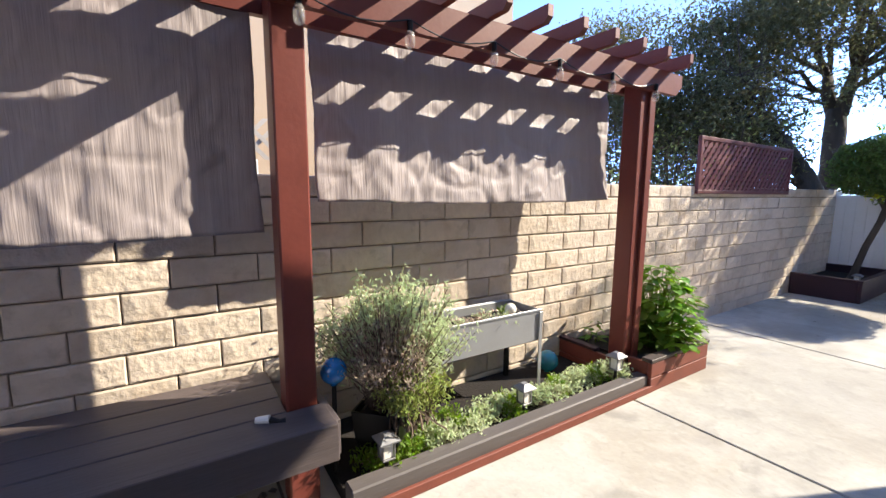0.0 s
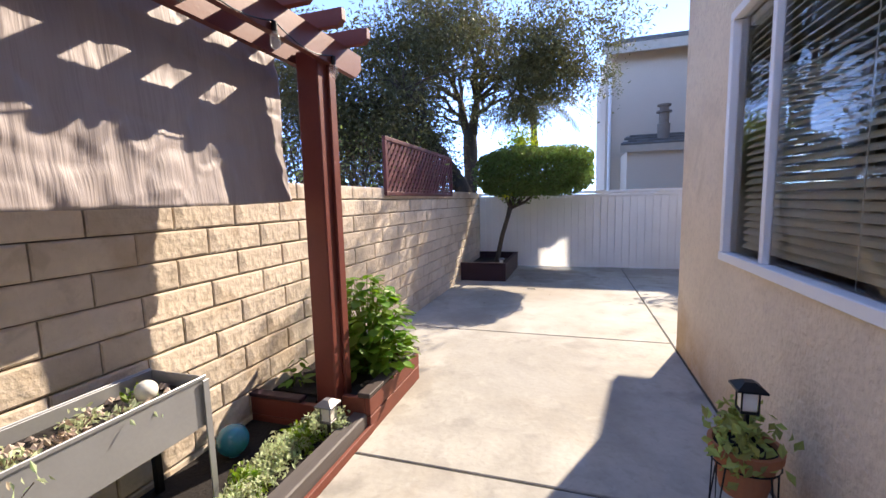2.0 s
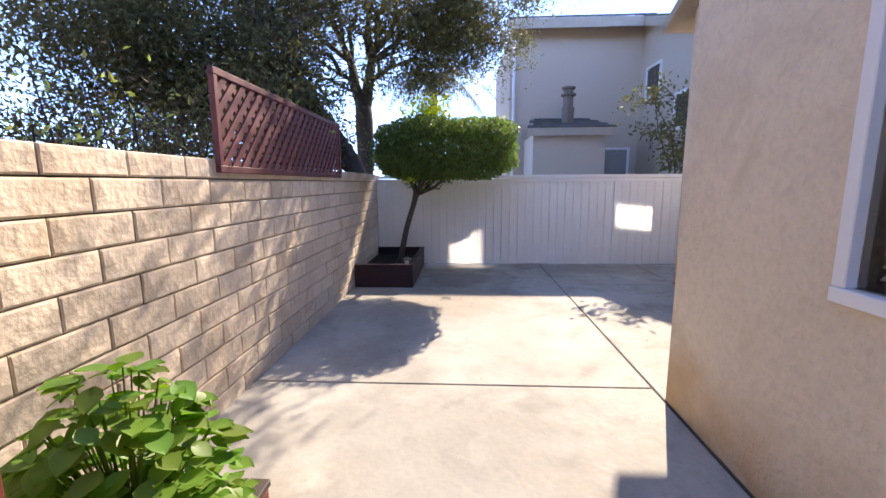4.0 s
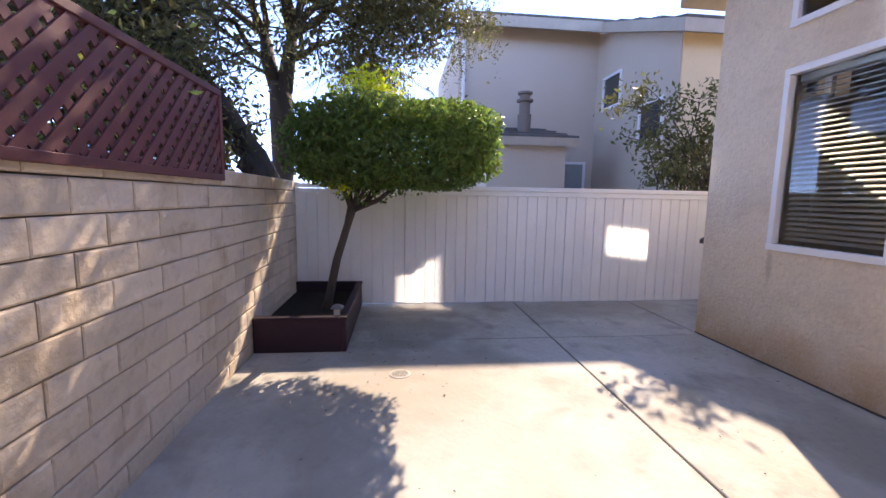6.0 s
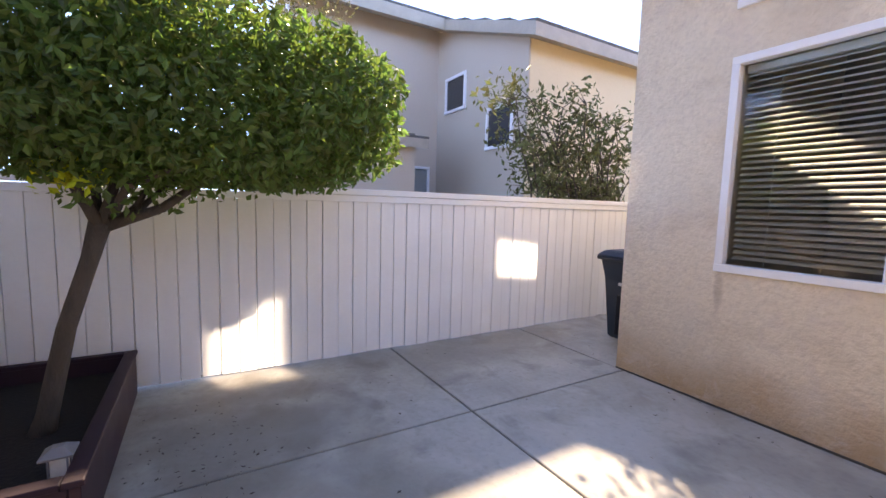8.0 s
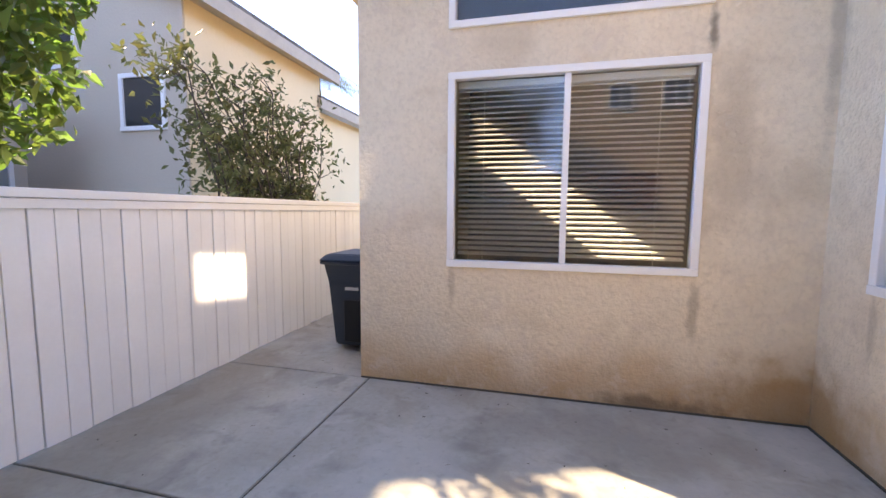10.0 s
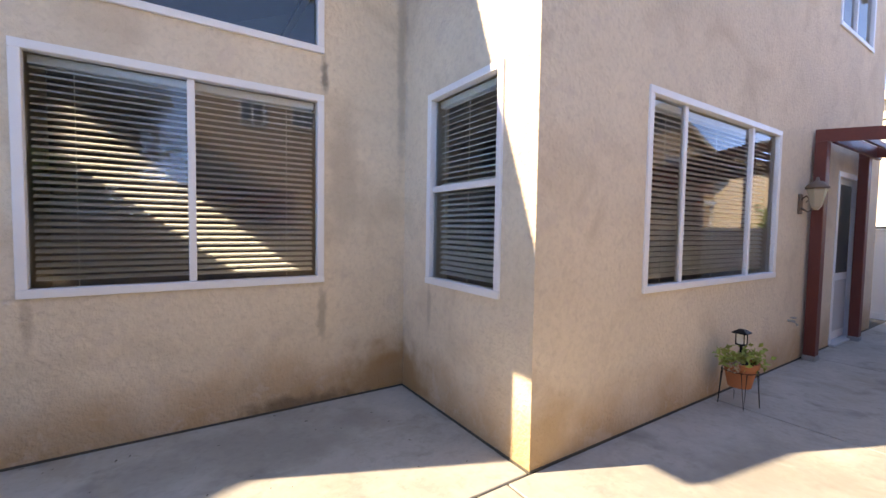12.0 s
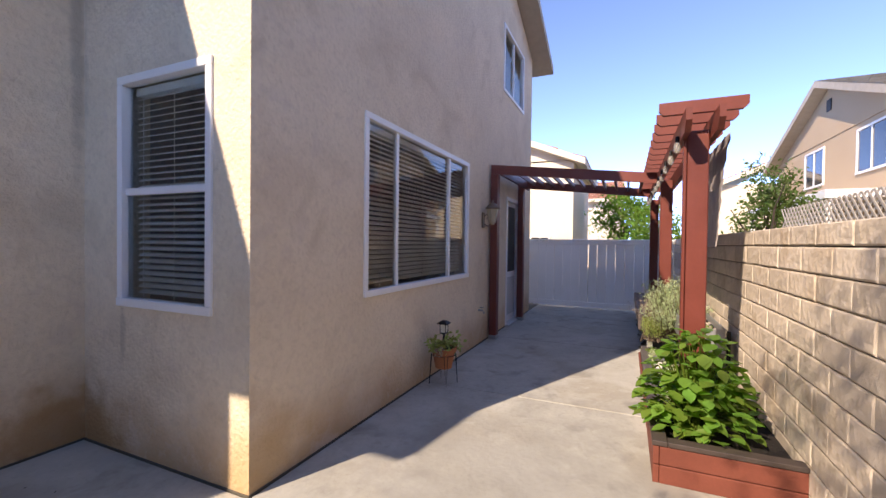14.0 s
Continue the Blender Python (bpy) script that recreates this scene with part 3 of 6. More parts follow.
def window(name, axis, at, u0, u1, z0, z1, rails, label, blinds=True, upright=True, facing=1, slope=27):
    """A white vinyl window; rails: places of mullions (upright) or of the meeting rail."""
    w = thing(name, label, "window", kind="structure")

    def dims(a, b, d0, d1, c, d):
        d0, d1 = at + facing * d0, at + facing * d1
        d0, d1 = min(d0, d1), max(d0, d1)
        return (d0, d1, a, b, c, d) if axis == "x" else (a, b, d0, d1, c, d)

    fw = 0.05
    for d in ((u0 - 0.005, u1 + 0.005, -0.06, 0.016, z1 - fw, z1 + 0.005), (u0 - 0.005, u1 + 0.005, -0.06, 0.022, z0 - 0.005, z0 + fw),
              (u0 - 0.005, u0 + fw, -0.06, 0.016, z0 + fw, z1 - fw), (u1 - fw, u1 + 0.005, -0.06, 0.016, z0 + fw, z1 - fw)):
        boxpart("window_frame", dims(*d), VINYL, w, bev=0.004)
    for r in rails:
        boxpart("mullion", dims(r - 0.024, r + 0.024, -0.048, -0.008, z0 + fw, z1 - fw) if upright else dims(u0 + fw, u1 - fw, -0.048, -0.008, r - 0.024, r + 0.024), VINYL, w, bev=0.004)
    edges = ([u0 + fw] + list(rails) + [u1 - fw]) if upright else ([z0 + fw] + list(rails) + [z1 - fw])
    for i, (a, b) in enumerate(zip(edges, edges[1:])):
        dd = -0.026 - 0.014 * (i % 2)
        a, b = a + (0.022 if i else -0.004), b - (0.022 if i < len(edges) - 2 else -0.004)
        x0, x1, y0, y1, c0, c1 = dims(a, b, dd - 0.004, dd, z0 + fw - 0.004, z1 - fw + 0.004) if upright else dims(u0 + fw - 0.004, u1 - fw + 0.004, dd - 0.004, dd, a, b)
        pb = bmesh.new()                              # two sheets of glass, both turned outwards
        for k in (0, 1):
            if axis == "x":
                q = ((x1 if k else x0, y0, c0), (x1 if k else x0, y1, c0), (x1 if k else x0, y1, c1), (x1 if k else x0, y0, c1))
            else:
                q = ((x1, y1 if k else y0, c0), (x0, y1 if k else y0, c0), (x0, y1 if k else y0, c1), (x1, y1 if k else y0, c1))
            q = q if facing > 0 else q[::-1]
            pb.faces.new([pb.verts.new(v) for v in q])
        p = part("pane", pb, GLASS, w)
        p.visible_shadow = False
    if blinds:
        bl = thing("venetian_blind", "half-open grey venetian blind hanging behind the window", "blind")
        n = int((z1 - z0 - 0.16) / 0.043)
        bm = bmesh.new()
        length = u1 - u0 - 2 * fw - 0.03
        k = 0.0245
        for s0, s1, h0, h1 in ((-k, 0, -0.004, 0), (0, k, 0, -0.004)):
            vv = [bm.verts.new(q) for q in ((-length / 2, s0, h0), (length / 2, s0, h0), (length / 2, s1, h1), (-length / 2, s1, h1), (-length / 2, s0, h0 - 0.002), (length / 2, s0, h0 - 0.002), (length / 2, s1, h1 - 0.002), (-length / 2, s1, h1 - 0.002))]
            for q in ((0, 1, 2, 3), (7, 6, 5, 4), (0, 4, 5, 1), (2, 6, 7, 3)):
                bm.faces.new([vv[i] for i in q])
        me = mesh_of("slat", bm, SLAT)
        mid = (u0 + u1) / 2
        depth = at - facing * 0.10
        for i in range(n):
            z = z1 - 0.115 - i * 0.043
            pos = (depth, mid, z) if axis == "x" else (mid, depth, z)
            tilt = radians(-slope * facing)
            shared("slat", me, bl, pos, Euler((radians(slope), 0, radians(90))) if axis == "x" else Euler((tilt, 0, 0)))
        boxpart("head_rail", dims(u0 + fw + 0.01, u1 - fw - 0.01, -0.13, -0.07, z1 - 0.105, z1 - fw - 0.002), SLAT, bl)
        for r in (0.15, 0.5, 0.85):
            c = u0 + (u1 - u0) * r
            boxpart("ladder_cord", dims(c - 0.002, c + 0.002, -0.077, -0.073, z0 + fw, z1 - 0.1), SLAT, bl, bev=0)
    return w


window("window_1", "y", HY, *WIN_A, [2.04, 3.28], "three-light white vinyl window with grey blinds", slope=40)
window("window_2", "y", CY, *WIN_C, [6.61], "white vinyl sliding window with grey blinds in the alcove wall")
window("window_3", "x", HX, *WIN_D, [1.79], "narrow white single-hung window with grey blinds", upright=False)
window("window_4", "y", CY, *WIN_E, [], "high fixed white-framed window above the alcove slider", blinds=False)
# window_6 is never in view, added where the fence patch lamps stand
window("window_6", "x", HX, *WIN_G, [-1.33], "small upper casement window catching the sun", blinds=False)
# window_7 is out of view, sized so that sun crosses the alcove blinds
window("window_7", "x", CX, *WIN_H, [], "high narrow window in the sunny end wall", blinds=False)
window("window_5", "y", HY, *WIN_F, [-0.93], "upper-floor white sliding window under the gable", blinds=False)

for d in ((-2.44, HX + 0.004, HY + 0.001, HY + 0.006), (HX + 0.006, CX, CY + 0.001, CY + 0.006)):
    boxpart("weep_screed", (*d, 0.0, 0.013), JOINT, house, bev=0)
boxpart("weep_screed", (HX + 0.001, HX + 0.006, CY + 0.007, HY, 0.0, 0.013), JOINT, house, bev=0)
door = thing("door_1", "closed white patio door with dark screened glass and grey lower panel", "door", kind="structure")
boxpart("door_frame", (DOOR[0], DOOR[1], HY - 0.12, HY + 0.012, 2.23, 2.30), VINYL, door)
boxpart("door_frame", (DOOR[0], DOOR[0] + 0.07, HY - 0.12, HY + 0.012, 0.02, 2.23), VINYL, door)
boxpart("door_frame", (DOOR[1] - 0.07, DOOR[1], HY - 0.12, HY + 0.012, 0.02, 2.23), VINYL, door)
boxpart("door_leaf", (DOOR[0] + 0.07, DOOR[1] - 0.07, HY - 0.09, HY - 0.05, 0.03, 2.225), VINYL, door)
boxpart("screen", (DOOR[0] + 0.13, DOOR[1] - 0.13, HY - 0.048, HY - 0.04, 0.95, 2.15), SCREEN, door)
boxpart("lower_panel", (DOOR[0] + 0.13, DOOR[1] - 0.13, HY - 0.048, HY - 0.04, 0.15, 0.85), GREYPAINT, door)
boxpart("threshold", (DOOR[0], DOOR[1], HY - 0.15, HY + 0.06, 0.0, 0.028), GREYPAINT, door)
boxpart("door_handle", (DOOR[1] - 0.12, DOOR[1] - 0.09, HY - 0.05, HY - 0.01, 1.0, 1.14), STEEL, door)

# ---- setting: block wall ----
bm = bmesh.new()
box(bm, GATE_X - 3, FENCE_X + 0.3, WALL_Y + 0.018, WALL_Y + 0.145, -0.1, 1.48)
wall = tagged(part("wall_block", bm, MORTAR), "tan split-face concrete block garden wall", "wall", kind="structure")

# ---- setting: white fence and far gate ----
fence = thing("fence", "white-painted board fence with a flat cap rail", "fence", kind="structure")
rf = random.Random(4)
y = WALL_Y - 0.01
while y > -9:
    w = 0.137 + rf.uniform(-0.004, 0.004)
    g = 0.004 + rf.random() ** 2 * 0.006
    d = rf.uniform(-0.004, 0.004)
    boxpart("plank", (FENCE_X + d, FENCE_X + 0.022 + d, y - w + g, y, 0.015 + rf.random() * 0.01, 1.46), WHITEWOOD, fence, bev=0.003)
    y -= w
# unseen sheet added to block light through the gaps, so grooves stay dark
boxpart("backing_board", (FENCE_X + 0.03, FENCE_X + 0.038, -9, WALL_Y - 0.01, 0.03, 1.45), WHITEWOOD, fence)
boxpart("cap_rail", (FENCE_X - 0.02, FENCE_X + 0.06, -9, WALL_Y - 0.01, 1.455, 1.515), WHITEWOOD, fence)
boxpart("cap_rail", (FENCE_X - 0.03, FENCE_X + 0.08, -9, WALL_Y - 0.01, 1.519, 1.575), WHITEWOOD, fence)
for z in (0.3, 1.2):
    boxpart("back_rail", (FENCE_X + 0.04, FENCE_X + 0.08, -9, WALL_Y - 0.01, z, z + 0.09), WHITEWOOD, fence)
gate = thing("board_gate", "white-painted board gate standing in shade across the yard", "gate", kind="structure")
y = -2.4
while y < WALL_Y - 0.05:
    w = 0.19
    g = rf.choice((0.004, 0.006, 0.008, 0.014))
    boxpart("plank", (GATE_X - 0.022, GATE_X, y, min(y + w - g, WALL_Y - 0.02), 0.12, 1.5), WHITEWOOD, gate, bev=0.003)
    y += w
boxpart("rail", (GATE_X - 0.01, GATE_X + 0.03, -2.4, WALL_Y - 0.02, 1.47, 1.55), WHITEWOOD, gate)
boxpart("rail", (GATE_X + 0.002, GATE_X + 0.03, -2.4, WALL_Y - 0.02, 0.04, 0.15), WHITEWOOD, gate)
boxpart("cap_rail", (GATE_X - 0.05, GATE_X + 0.05, -2.4, WALL_Y - 0.02, 1.552, 1.585), WHITEWOOD, gate)

# ---- pergola ----
pergola = thing("pergola", "red-painted timber pergola with slatted top and string lights", "pergola")


def post(x0, y0, w, d, z0, z1, trimmed=True):
    boxpart("post", (x0, x0 + w, y0, y0 + d, z0, z1), REDWOOD, pergola, bev=0.008)
    if trimmed:
        boxpart("post_trim", (x0 + w * 0.62, x0 + w + 0.015, y0 - 0.022, y0 - 0.001, z0, z1), REDWOOD, pergola, bev=0.004)


post(2.905, 1.83, 0.145, 0.145, 0.06, 2.33)
post(0.335, 1.83, 0.14, 0.14, 0.0, 2.33, False)
post(-2.25, 1.83, 0.14, 0.14, 0.0, 2.33, False)
post(0.40, -0.49, 0.14, 0.11, 0.035, 2.53, False)
post(-1.33, -0.49, 0.14, 0.11, 0.035, 2.53, False)
for x in (0.40, -1.33):
    boxpart("post_bracket", (x - 0.006, x + 0.146, -0.496, -0.374, 0.0, 0.06), STEEL, pergola)


def cut_beam(name, x0, x1, y0, y1, z0, z1):
    b = bmesh.new()
    c = 0.07
    v = [b.verts.new(p) for yy in (y0, y1) for p in ((x0, yy, z0 + c), (x0 + c, yy, z0), (x1 - c, yy, z0), (x1, yy, z0 + c), (x1, yy, z1), (x0, yy, z1))]
    b.faces.new(v[:6])
    b.faces.new(v[:5:-1])
    for i in range(6):
        b.faces.new((v[i], v[i + 6], v[(i + 1) % 6 + 6], v[(i + 1) % 6]))
    bmesh.ops.recalc_face_normals(b, faces=b.faces[:])
    return part(name, b, REDWOOD, pergola)


cut_beam("beam", -2.6, 3.36, 1.785, 1.825, 2.265, 2.42)
cut_beam("beam", -2.6, 3.36, 1.98, 2.02, 2.265, 2.42)
bm = bmesh.new()
v = [bm.verts.new(p) for x in (-0.02, 0.02) for p in ((x, -0.27, 0.03), (x, -0.24, 0.0), (x, 0.25, 0.0), (x, 0.28, 0.03), (x, 0.28, 0.09), (x, -0.27, 0.09))]
bm.faces.new(v[:6])
bm.faces.new(v[:5:-1])
for i in range(6):
    bm.faces.new((v[i], v[i + 6], v[(i + 1) % 6 + 6], v[(i + 1) % 6]))
bmesh.ops.recalc_face_normals(bm, faces=bm.faces[:])
RAFTER = mesh_of("rafter", bm, REDWOOD)
for i in range(18):
    shared("rafter", RAFTER, pergola, (3.18 - 0.29 * i, 1.9, 2.422))
for x in (0.47, -1.26):                               # the cross beams fall a little from the house to the bench
    b = bmesh.new()
    v = [b.verts.new(p) for xx in (x - 0.02, x + 0.02) for p in ((xx, -0.5, 2.54), (xx, 1.78, 2.29), (xx, 1.78, 2.43), (xx, -0.5, 2.68))]
    for q in ((0, 1, 2, 3), (7, 6, 5, 4), (0, 4, 5, 1), (1, 5, 6, 2), (2, 6, 7, 3), (3, 7, 4, 0)):
        b.faces.new([v[i] for i in q])
    bmesh.ops.recalc_face_normals(b, faces=b.faces[:])
    part("cross_beam", b, REDWOOD, pergola)
boxpart("ledger", (-1.5, 0.448, -0.365, -0.325, 2.51, 2.66), REDWOOD, pergola)
for i in range(11):
    yy = -0.2 + i * 0.18
    zz = 2.60 - 0.1096 * (yy + 0.5)
    boxpart("top_slat", (-1.5, 0.448, yy, yy + 0.035, zz, zz + 0.068), REDWOOD, pergola)


def cloth(x0, x1, z0, z1, y, seed, label, swing=0.0):
    """A hanging shade cloth with soft folds."""
    nx, nz = 200, 52
    vs, fs = [], []
    for j in range(nz + 1):
        for i in range(nx + 1):
            u, w = i / nx, j / nz
            x, z = x0 + (x1 - x0) * u, z0 + (z1 - z0) * w
            sag = 1 - w
            n1 = noise.noise(Vector((x * 2.2 + seed, z * 1.2, seed)))
            n2 = noise.noise(Vector((x * 9 + seed, z * 2.5 + z * x, 3.1)))
            n3 = noise.noise(Vector((x * 14, z * 14, seed)))
            crease = 0.014 * max(0, 1 - 5 * abs(noise.noise(Vector((x * 3.2 + 1.5 * z, z * 5.5 - x, seed + 4))))) - 0.010 * max(0, 1 - 6 * abs(noise.noise(Vector((x * 6 - 2 * z, z * 4 + x, seed + 9)))))
            yy = y + (0.022 * n1 + 0.006 * n2 + 0.004 * n3) * (0.3 + sag) + 0.0022 * noise.noise(Vector((x * 34 + 3 * n1, z * 3.5, seed))) + 0.6 * crease - (0.02 + swing) * sag
            z += 0.012 * noise.noise(Vector((x * 3, seed, 0))) * sag + 0.02 * (abs(u - 0.5) * 2) ** 2 * sag
            vs.append((x + 0.03 * noise.noise(Vector((z * 2, seed, u * 2))) * (1 if u in (0, 1) else 0.4), yy, z))
    for j in range(nz):
        for i in range(nx):
            k = j * (nx + 1) + i
            fs.append((k, k + 1, k + nx + 2, k + nx + 1))
    ob = new("shade_cloth", quads_mesh("shade_cloth", vs, fs, FABRIC))
    for p in ob.data.polygons:
        p.use_smooth = True
    s = ob.modifiers.new("thick", "SOLIDIFY")
    s.thickness = 0.003
    return tagged(ob, label, "shade cloth", "shade cloths on the pergola")


cloth(0.57, 2.895, 1.44, 2.33, 2.125, 1.0, "brown woven shade cloth hanging wrinkled from the pergola beam", 0.06)
cloth(-2.2, 0.29, 1.30, 2.33, 1.99, 7.0, "brown woven shade cloth hanging above the bench")

# ---- bench, bed and planters ----
bench = thing("bench", "dark weathered wooden bench built round the pergola post", "bench")
for y0, y1 in ((1.63, 1.82), (1.985, 2.165), (2.17, 2.34)):
    boxpart("seat_board", (-2.6, 0.5 if y0 < 1.7 else 0.33, y0, y1 - 0.006, 0.475, 0.51), BENCHWOOD, bench)
boxpart("seat_board", (-2.6, 0.33, 1.822, 1.979, 0.475, 0.51), BENCHWOOD, bench)
boxpart("fascia", (-2.6, 0.50, 1.59, 1.628, 0.34, 0.515), BENCHWOOD, bench)
boxpart("end_board", (0.48, 0.52, 1.632, 2.3, 0.34, 0.507), BENCHWOOD, bench)
for x in (-2.4, -1.0):
    boxpart("leg", (x, x + 0.09, 1.7, 1.79, 0, 0.472), BENCHWOOD, bench)
    boxpart("leg", (x, x + 0.09, 2.2, 2.29, 0, 0.472), BENCHWOOD, bench)

bed = thing("garden_bed", "long planting bed with red curb boards and grey timber cap", "garden bed")
boxpart("curb_board", (0.56, 2.95, 1.597, 1.62, 0, 0.055), REDWORN, bed)
boxpart("cap_timber", (0.56, 2.92, 1.622, 1.72, 0, 0.135), GREYWOOD, bed, bev=0.008)
boxpart("soil", (0.56, 2.85, 1.722, 2.365, 0, 0.075), SOIL, bed, bev=0)

raised = thing("raised_planter", "red-painted two-board raised planter with dark top edge", "planter")
X0, X1, Y0, Y1, H = 2.86, 3.77, 1.60, 2.365, 0.235
for k in range(2):
    z0, z1 = k * H / 2, (k + 1) * H / 2 - 0.006
    boxpart("side_board", (X0 + 0.06, X1, Y0, Y0 + 0.035, z0, z1), REDWORN, raised)
    boxpart("side_board", (X1 - 0.035, X1, Y0 + 0.037, Y1, z0, z1), REDWORN, raised)
    boxpart("side_board", (X0 + 0.06, X0 + 0.095, Y0 + 0.037, 1.80, z0, z1), REDWORN, raised)
    boxpart("side_board", (X0 - 0.1, X0 - 0.065, 1.79, Y1, z0, z1), REDWOOD, raised)
boxpart("cap_timber", (X0 + 0.05, X1 + 0.01, Y0 - 0.006, Y0 + 0.08, H, H + 0.03), DARKCAP, raised)
boxpart("cap_timber", (X1 - 0.075, X1 + 0.01, Y0 + 0.082, Y1, H, H + 0.03), DARKCAP, raised)
boxpart("cap_timber", (X0 - 0.11, X0 - 0.04, 1.985, Y1, H, H + 0.025), MAROON, raised)
boxpart("soil", (X0 - 0.06, X0 + 0.1, 1.985, Y1, 0.0, 0.17), SOIL, raised, bev=0)
boxpart("soil", (X0 + 0.1, X1 - 0.04, Y0 + 0.04, Y1, 0.0, 0.19), SOIL, raised, bev=0)

tree_box = thing("tree_planter", "dark maroon wooden planter box round the small tree", "planter")
X0, X1, Y0, Y1, H = 7.92, 9.56, 1.54, 2.355, 0.33
for d in ((X0, X1, Y0, Y0 + 0.04), (X0, X0 + 0.04, Y0 + 0.042, Y1), (X1 - 0.04, X1, Y0 + 0.042, Y1)):
    boxpart("side_board", (*d, 0, H - 0.03), MAROON, tree_box)
for d in ((X0 - 0.012, X1, Y0 - 0.012, Y0 + 0.06), (X0 - 0.012, X0 + 0.06, Y0 + 0.062, Y1), (X1 - 0.06, X1, Y0 + 0.062, Y1)):
    boxpart("cap_board", (*d, H - 0.028, H), MAROON, tree_box)
boxpart("soil", (X0 + 0.041, X1 - 0.041, Y0 + 0.041, Y1, 0, 0.2), SOIL, tree_box, bev=0)

trough = thing("trough_planter", "galvanised steel trough planter raised on legs in the bed", "planter")
X0, X1, Y0, Y1, Z0, Z1 = 0.95, 2.09, 1.965, 2.28, 0.47, 0.695
for d in ((X0, X1, Y0, Y0 + 0.008), (X0, X1, Y1 - 0.008, Y1), (X0, X0 + 0.008, Y0 + 0.009, Y1 - 0.009), (X1 - 0.008, X1, Y0 + 0.009, Y1 - 0.009)):
    boxpart("side_panel", (*d, Z0, Z1), STEEL, trough, bev=0.002)
boxpart("bottom_panel", (X0 + 0.009, X1 - 0.009, Y0 + 0.009, Y1 - 0.009, Z0, Z0 + 0.01), STEEL, trough, bev=0)
boxpart("soil", (X0 + 0.009, X1 - 0.009, Y0 + 0.009, Y1 - 0.009, Z0 + 0.011, Z1 - 0.06), SOIL, trough, bev=0)
boxpart("rolled_rim", (X0 - 0.006, X1 + 0.006, Y0 - 0.008, Y0 - 0.001, Z1 - 0.012, Z1 + 0.006), STEEL, trough, bev=0.003)
boxpart("rolled_rim", (X0 - 0.006, X1 + 0.006, Y1 + 0.001, Y1 + 0.008, Z1 - 0.012, Z1 + 0.006), STEEL, trough, bev=0.003)
for x in (X0 - 0.012, X1 - 0.02):
    boxpart("leg", (x, x + 0.032, Y0 - 0.016, Y0 - 0.009, 0.07, Z1 - 0.013), STEEL, trough, bev=0.002)
    boxpart("leg", (x, x + 0.032, Y1 + 0.009, Y1 + 0.04, 0.07, Z1 - 0.013), IRON, trough, bev=0.002)

# ---- lattice on the wall ----
lattice = thing("trellis", "dark red diagonal lattice panel standing on the block wall", "trellis")
LX0, LX1, LZ0, LZ1, LY = 4.86, 7.42, 1.515, 2.15, WALL_Y - 0.03
boxpart("rail", (LX0, LX1, LY - 0.01, LY + 0.028, LZ0, LZ0 + 0.045), LATTICE, lattice)
boxpart("rail", (LX0, LX1, LY - 0.01, LY + 0.028, LZ1 - 0.045, LZ1), LATTICE, lattice)
for x in (LX0, LX1 - 0.045):
    boxpart("stile", (x, x + 0.045, LY - 0.01, LY + 0.028, LZ0 + 0.046, LZ1 - 0.046), LATTICE, lattice)
h0, h1 = LZ0 + 0.04, LZ1 - 0.04
for sgn, yy in ((1, LY), (-1, LY + 0.011)):
    c = -1.0
    while c < LX1 - LX0 + 1.0:
        # a strip on the line x = LX0 + c + sgn * (z - h0)
        pts = []
        for s in (-0.033, 0.033):
            for z in ((h0, h1) if s < 0 else (h1, h0)):
                pts.append([LX0 + c + s + sgn * (z - h0), z])
        xs = [p[0] for p in pts]
        if min(xs) > LX0 + 0.02 and max(xs) < LX1 - 0.02:
            ok = pts
        else:
            ok = []
            for px, z in pts:
                q = min(max(px, LX0 + 0.03), LX1 - 0.03)
                ok.append([q, min(max(z + sgn * (q - px), h0), h1)])
        if max(p[0] for p in ok) - min(p[0] for p in ok) > 0.08:
            b = bmesh.new()
            v = [b.verts.new((p[0], yd, p[1])) for yd in (yy, yy + 0.009) for p in ok]
            for q in ((0, 1, 2, 3), (7, 6, 5, 4), (0, 4, 5, 1), (1, 5, 6, 2), (2, 6, 7, 3), (3, 7, 4, 0)):
                b.faces.new([v[i] for i in q])
            part("slat", b, LATTICE, lattice)
        c += 0.118

# ---- trees and plants ----
def blob_points(n, centre, radii, seed, shell=0.55, power=2.0, rough=0.18, freq=1.6):
    """Random points in the outer part of a rounded body with an uneven outline."""
    rg = np.random.default_rng(seed)
    d = rg.normal(size=(n, 3))
    d /= (np.abs(d) ** power).sum(1)[:, None] ** (1 / power)
    r = 1 - shell * rg.random(n) ** 1.6
    k = np.array([1 + rough * noise.noise(Vector(v * freq) + Vector((seed, seed * 0.7, 0))) * 2 for v in d])
    return np.array(centre) + d * (r * k)[:, None] * np.array(radii)


def branch(bm, a, b, r0, r1, rg, bend=0.12, sides=6, steps=4):
    a, b = Vector(a), Vector(b)
    L = (b - a).length
    pts, rad = [], []
    for i in range(steps + 1):
        t = i / steps
        w = bend * L * math.sin(t * math.pi)
        pts.append(a.lerp(b, t) + Vector((rg.uniform(-1, 1), rg.uniform(-1, 1), rg.uniform(-0.5, 0.5))) * w * 0.5)
        rad.append(r0 + (r1 - r0) * t)
    tube(bm, pts, rad, sides)
    return pts


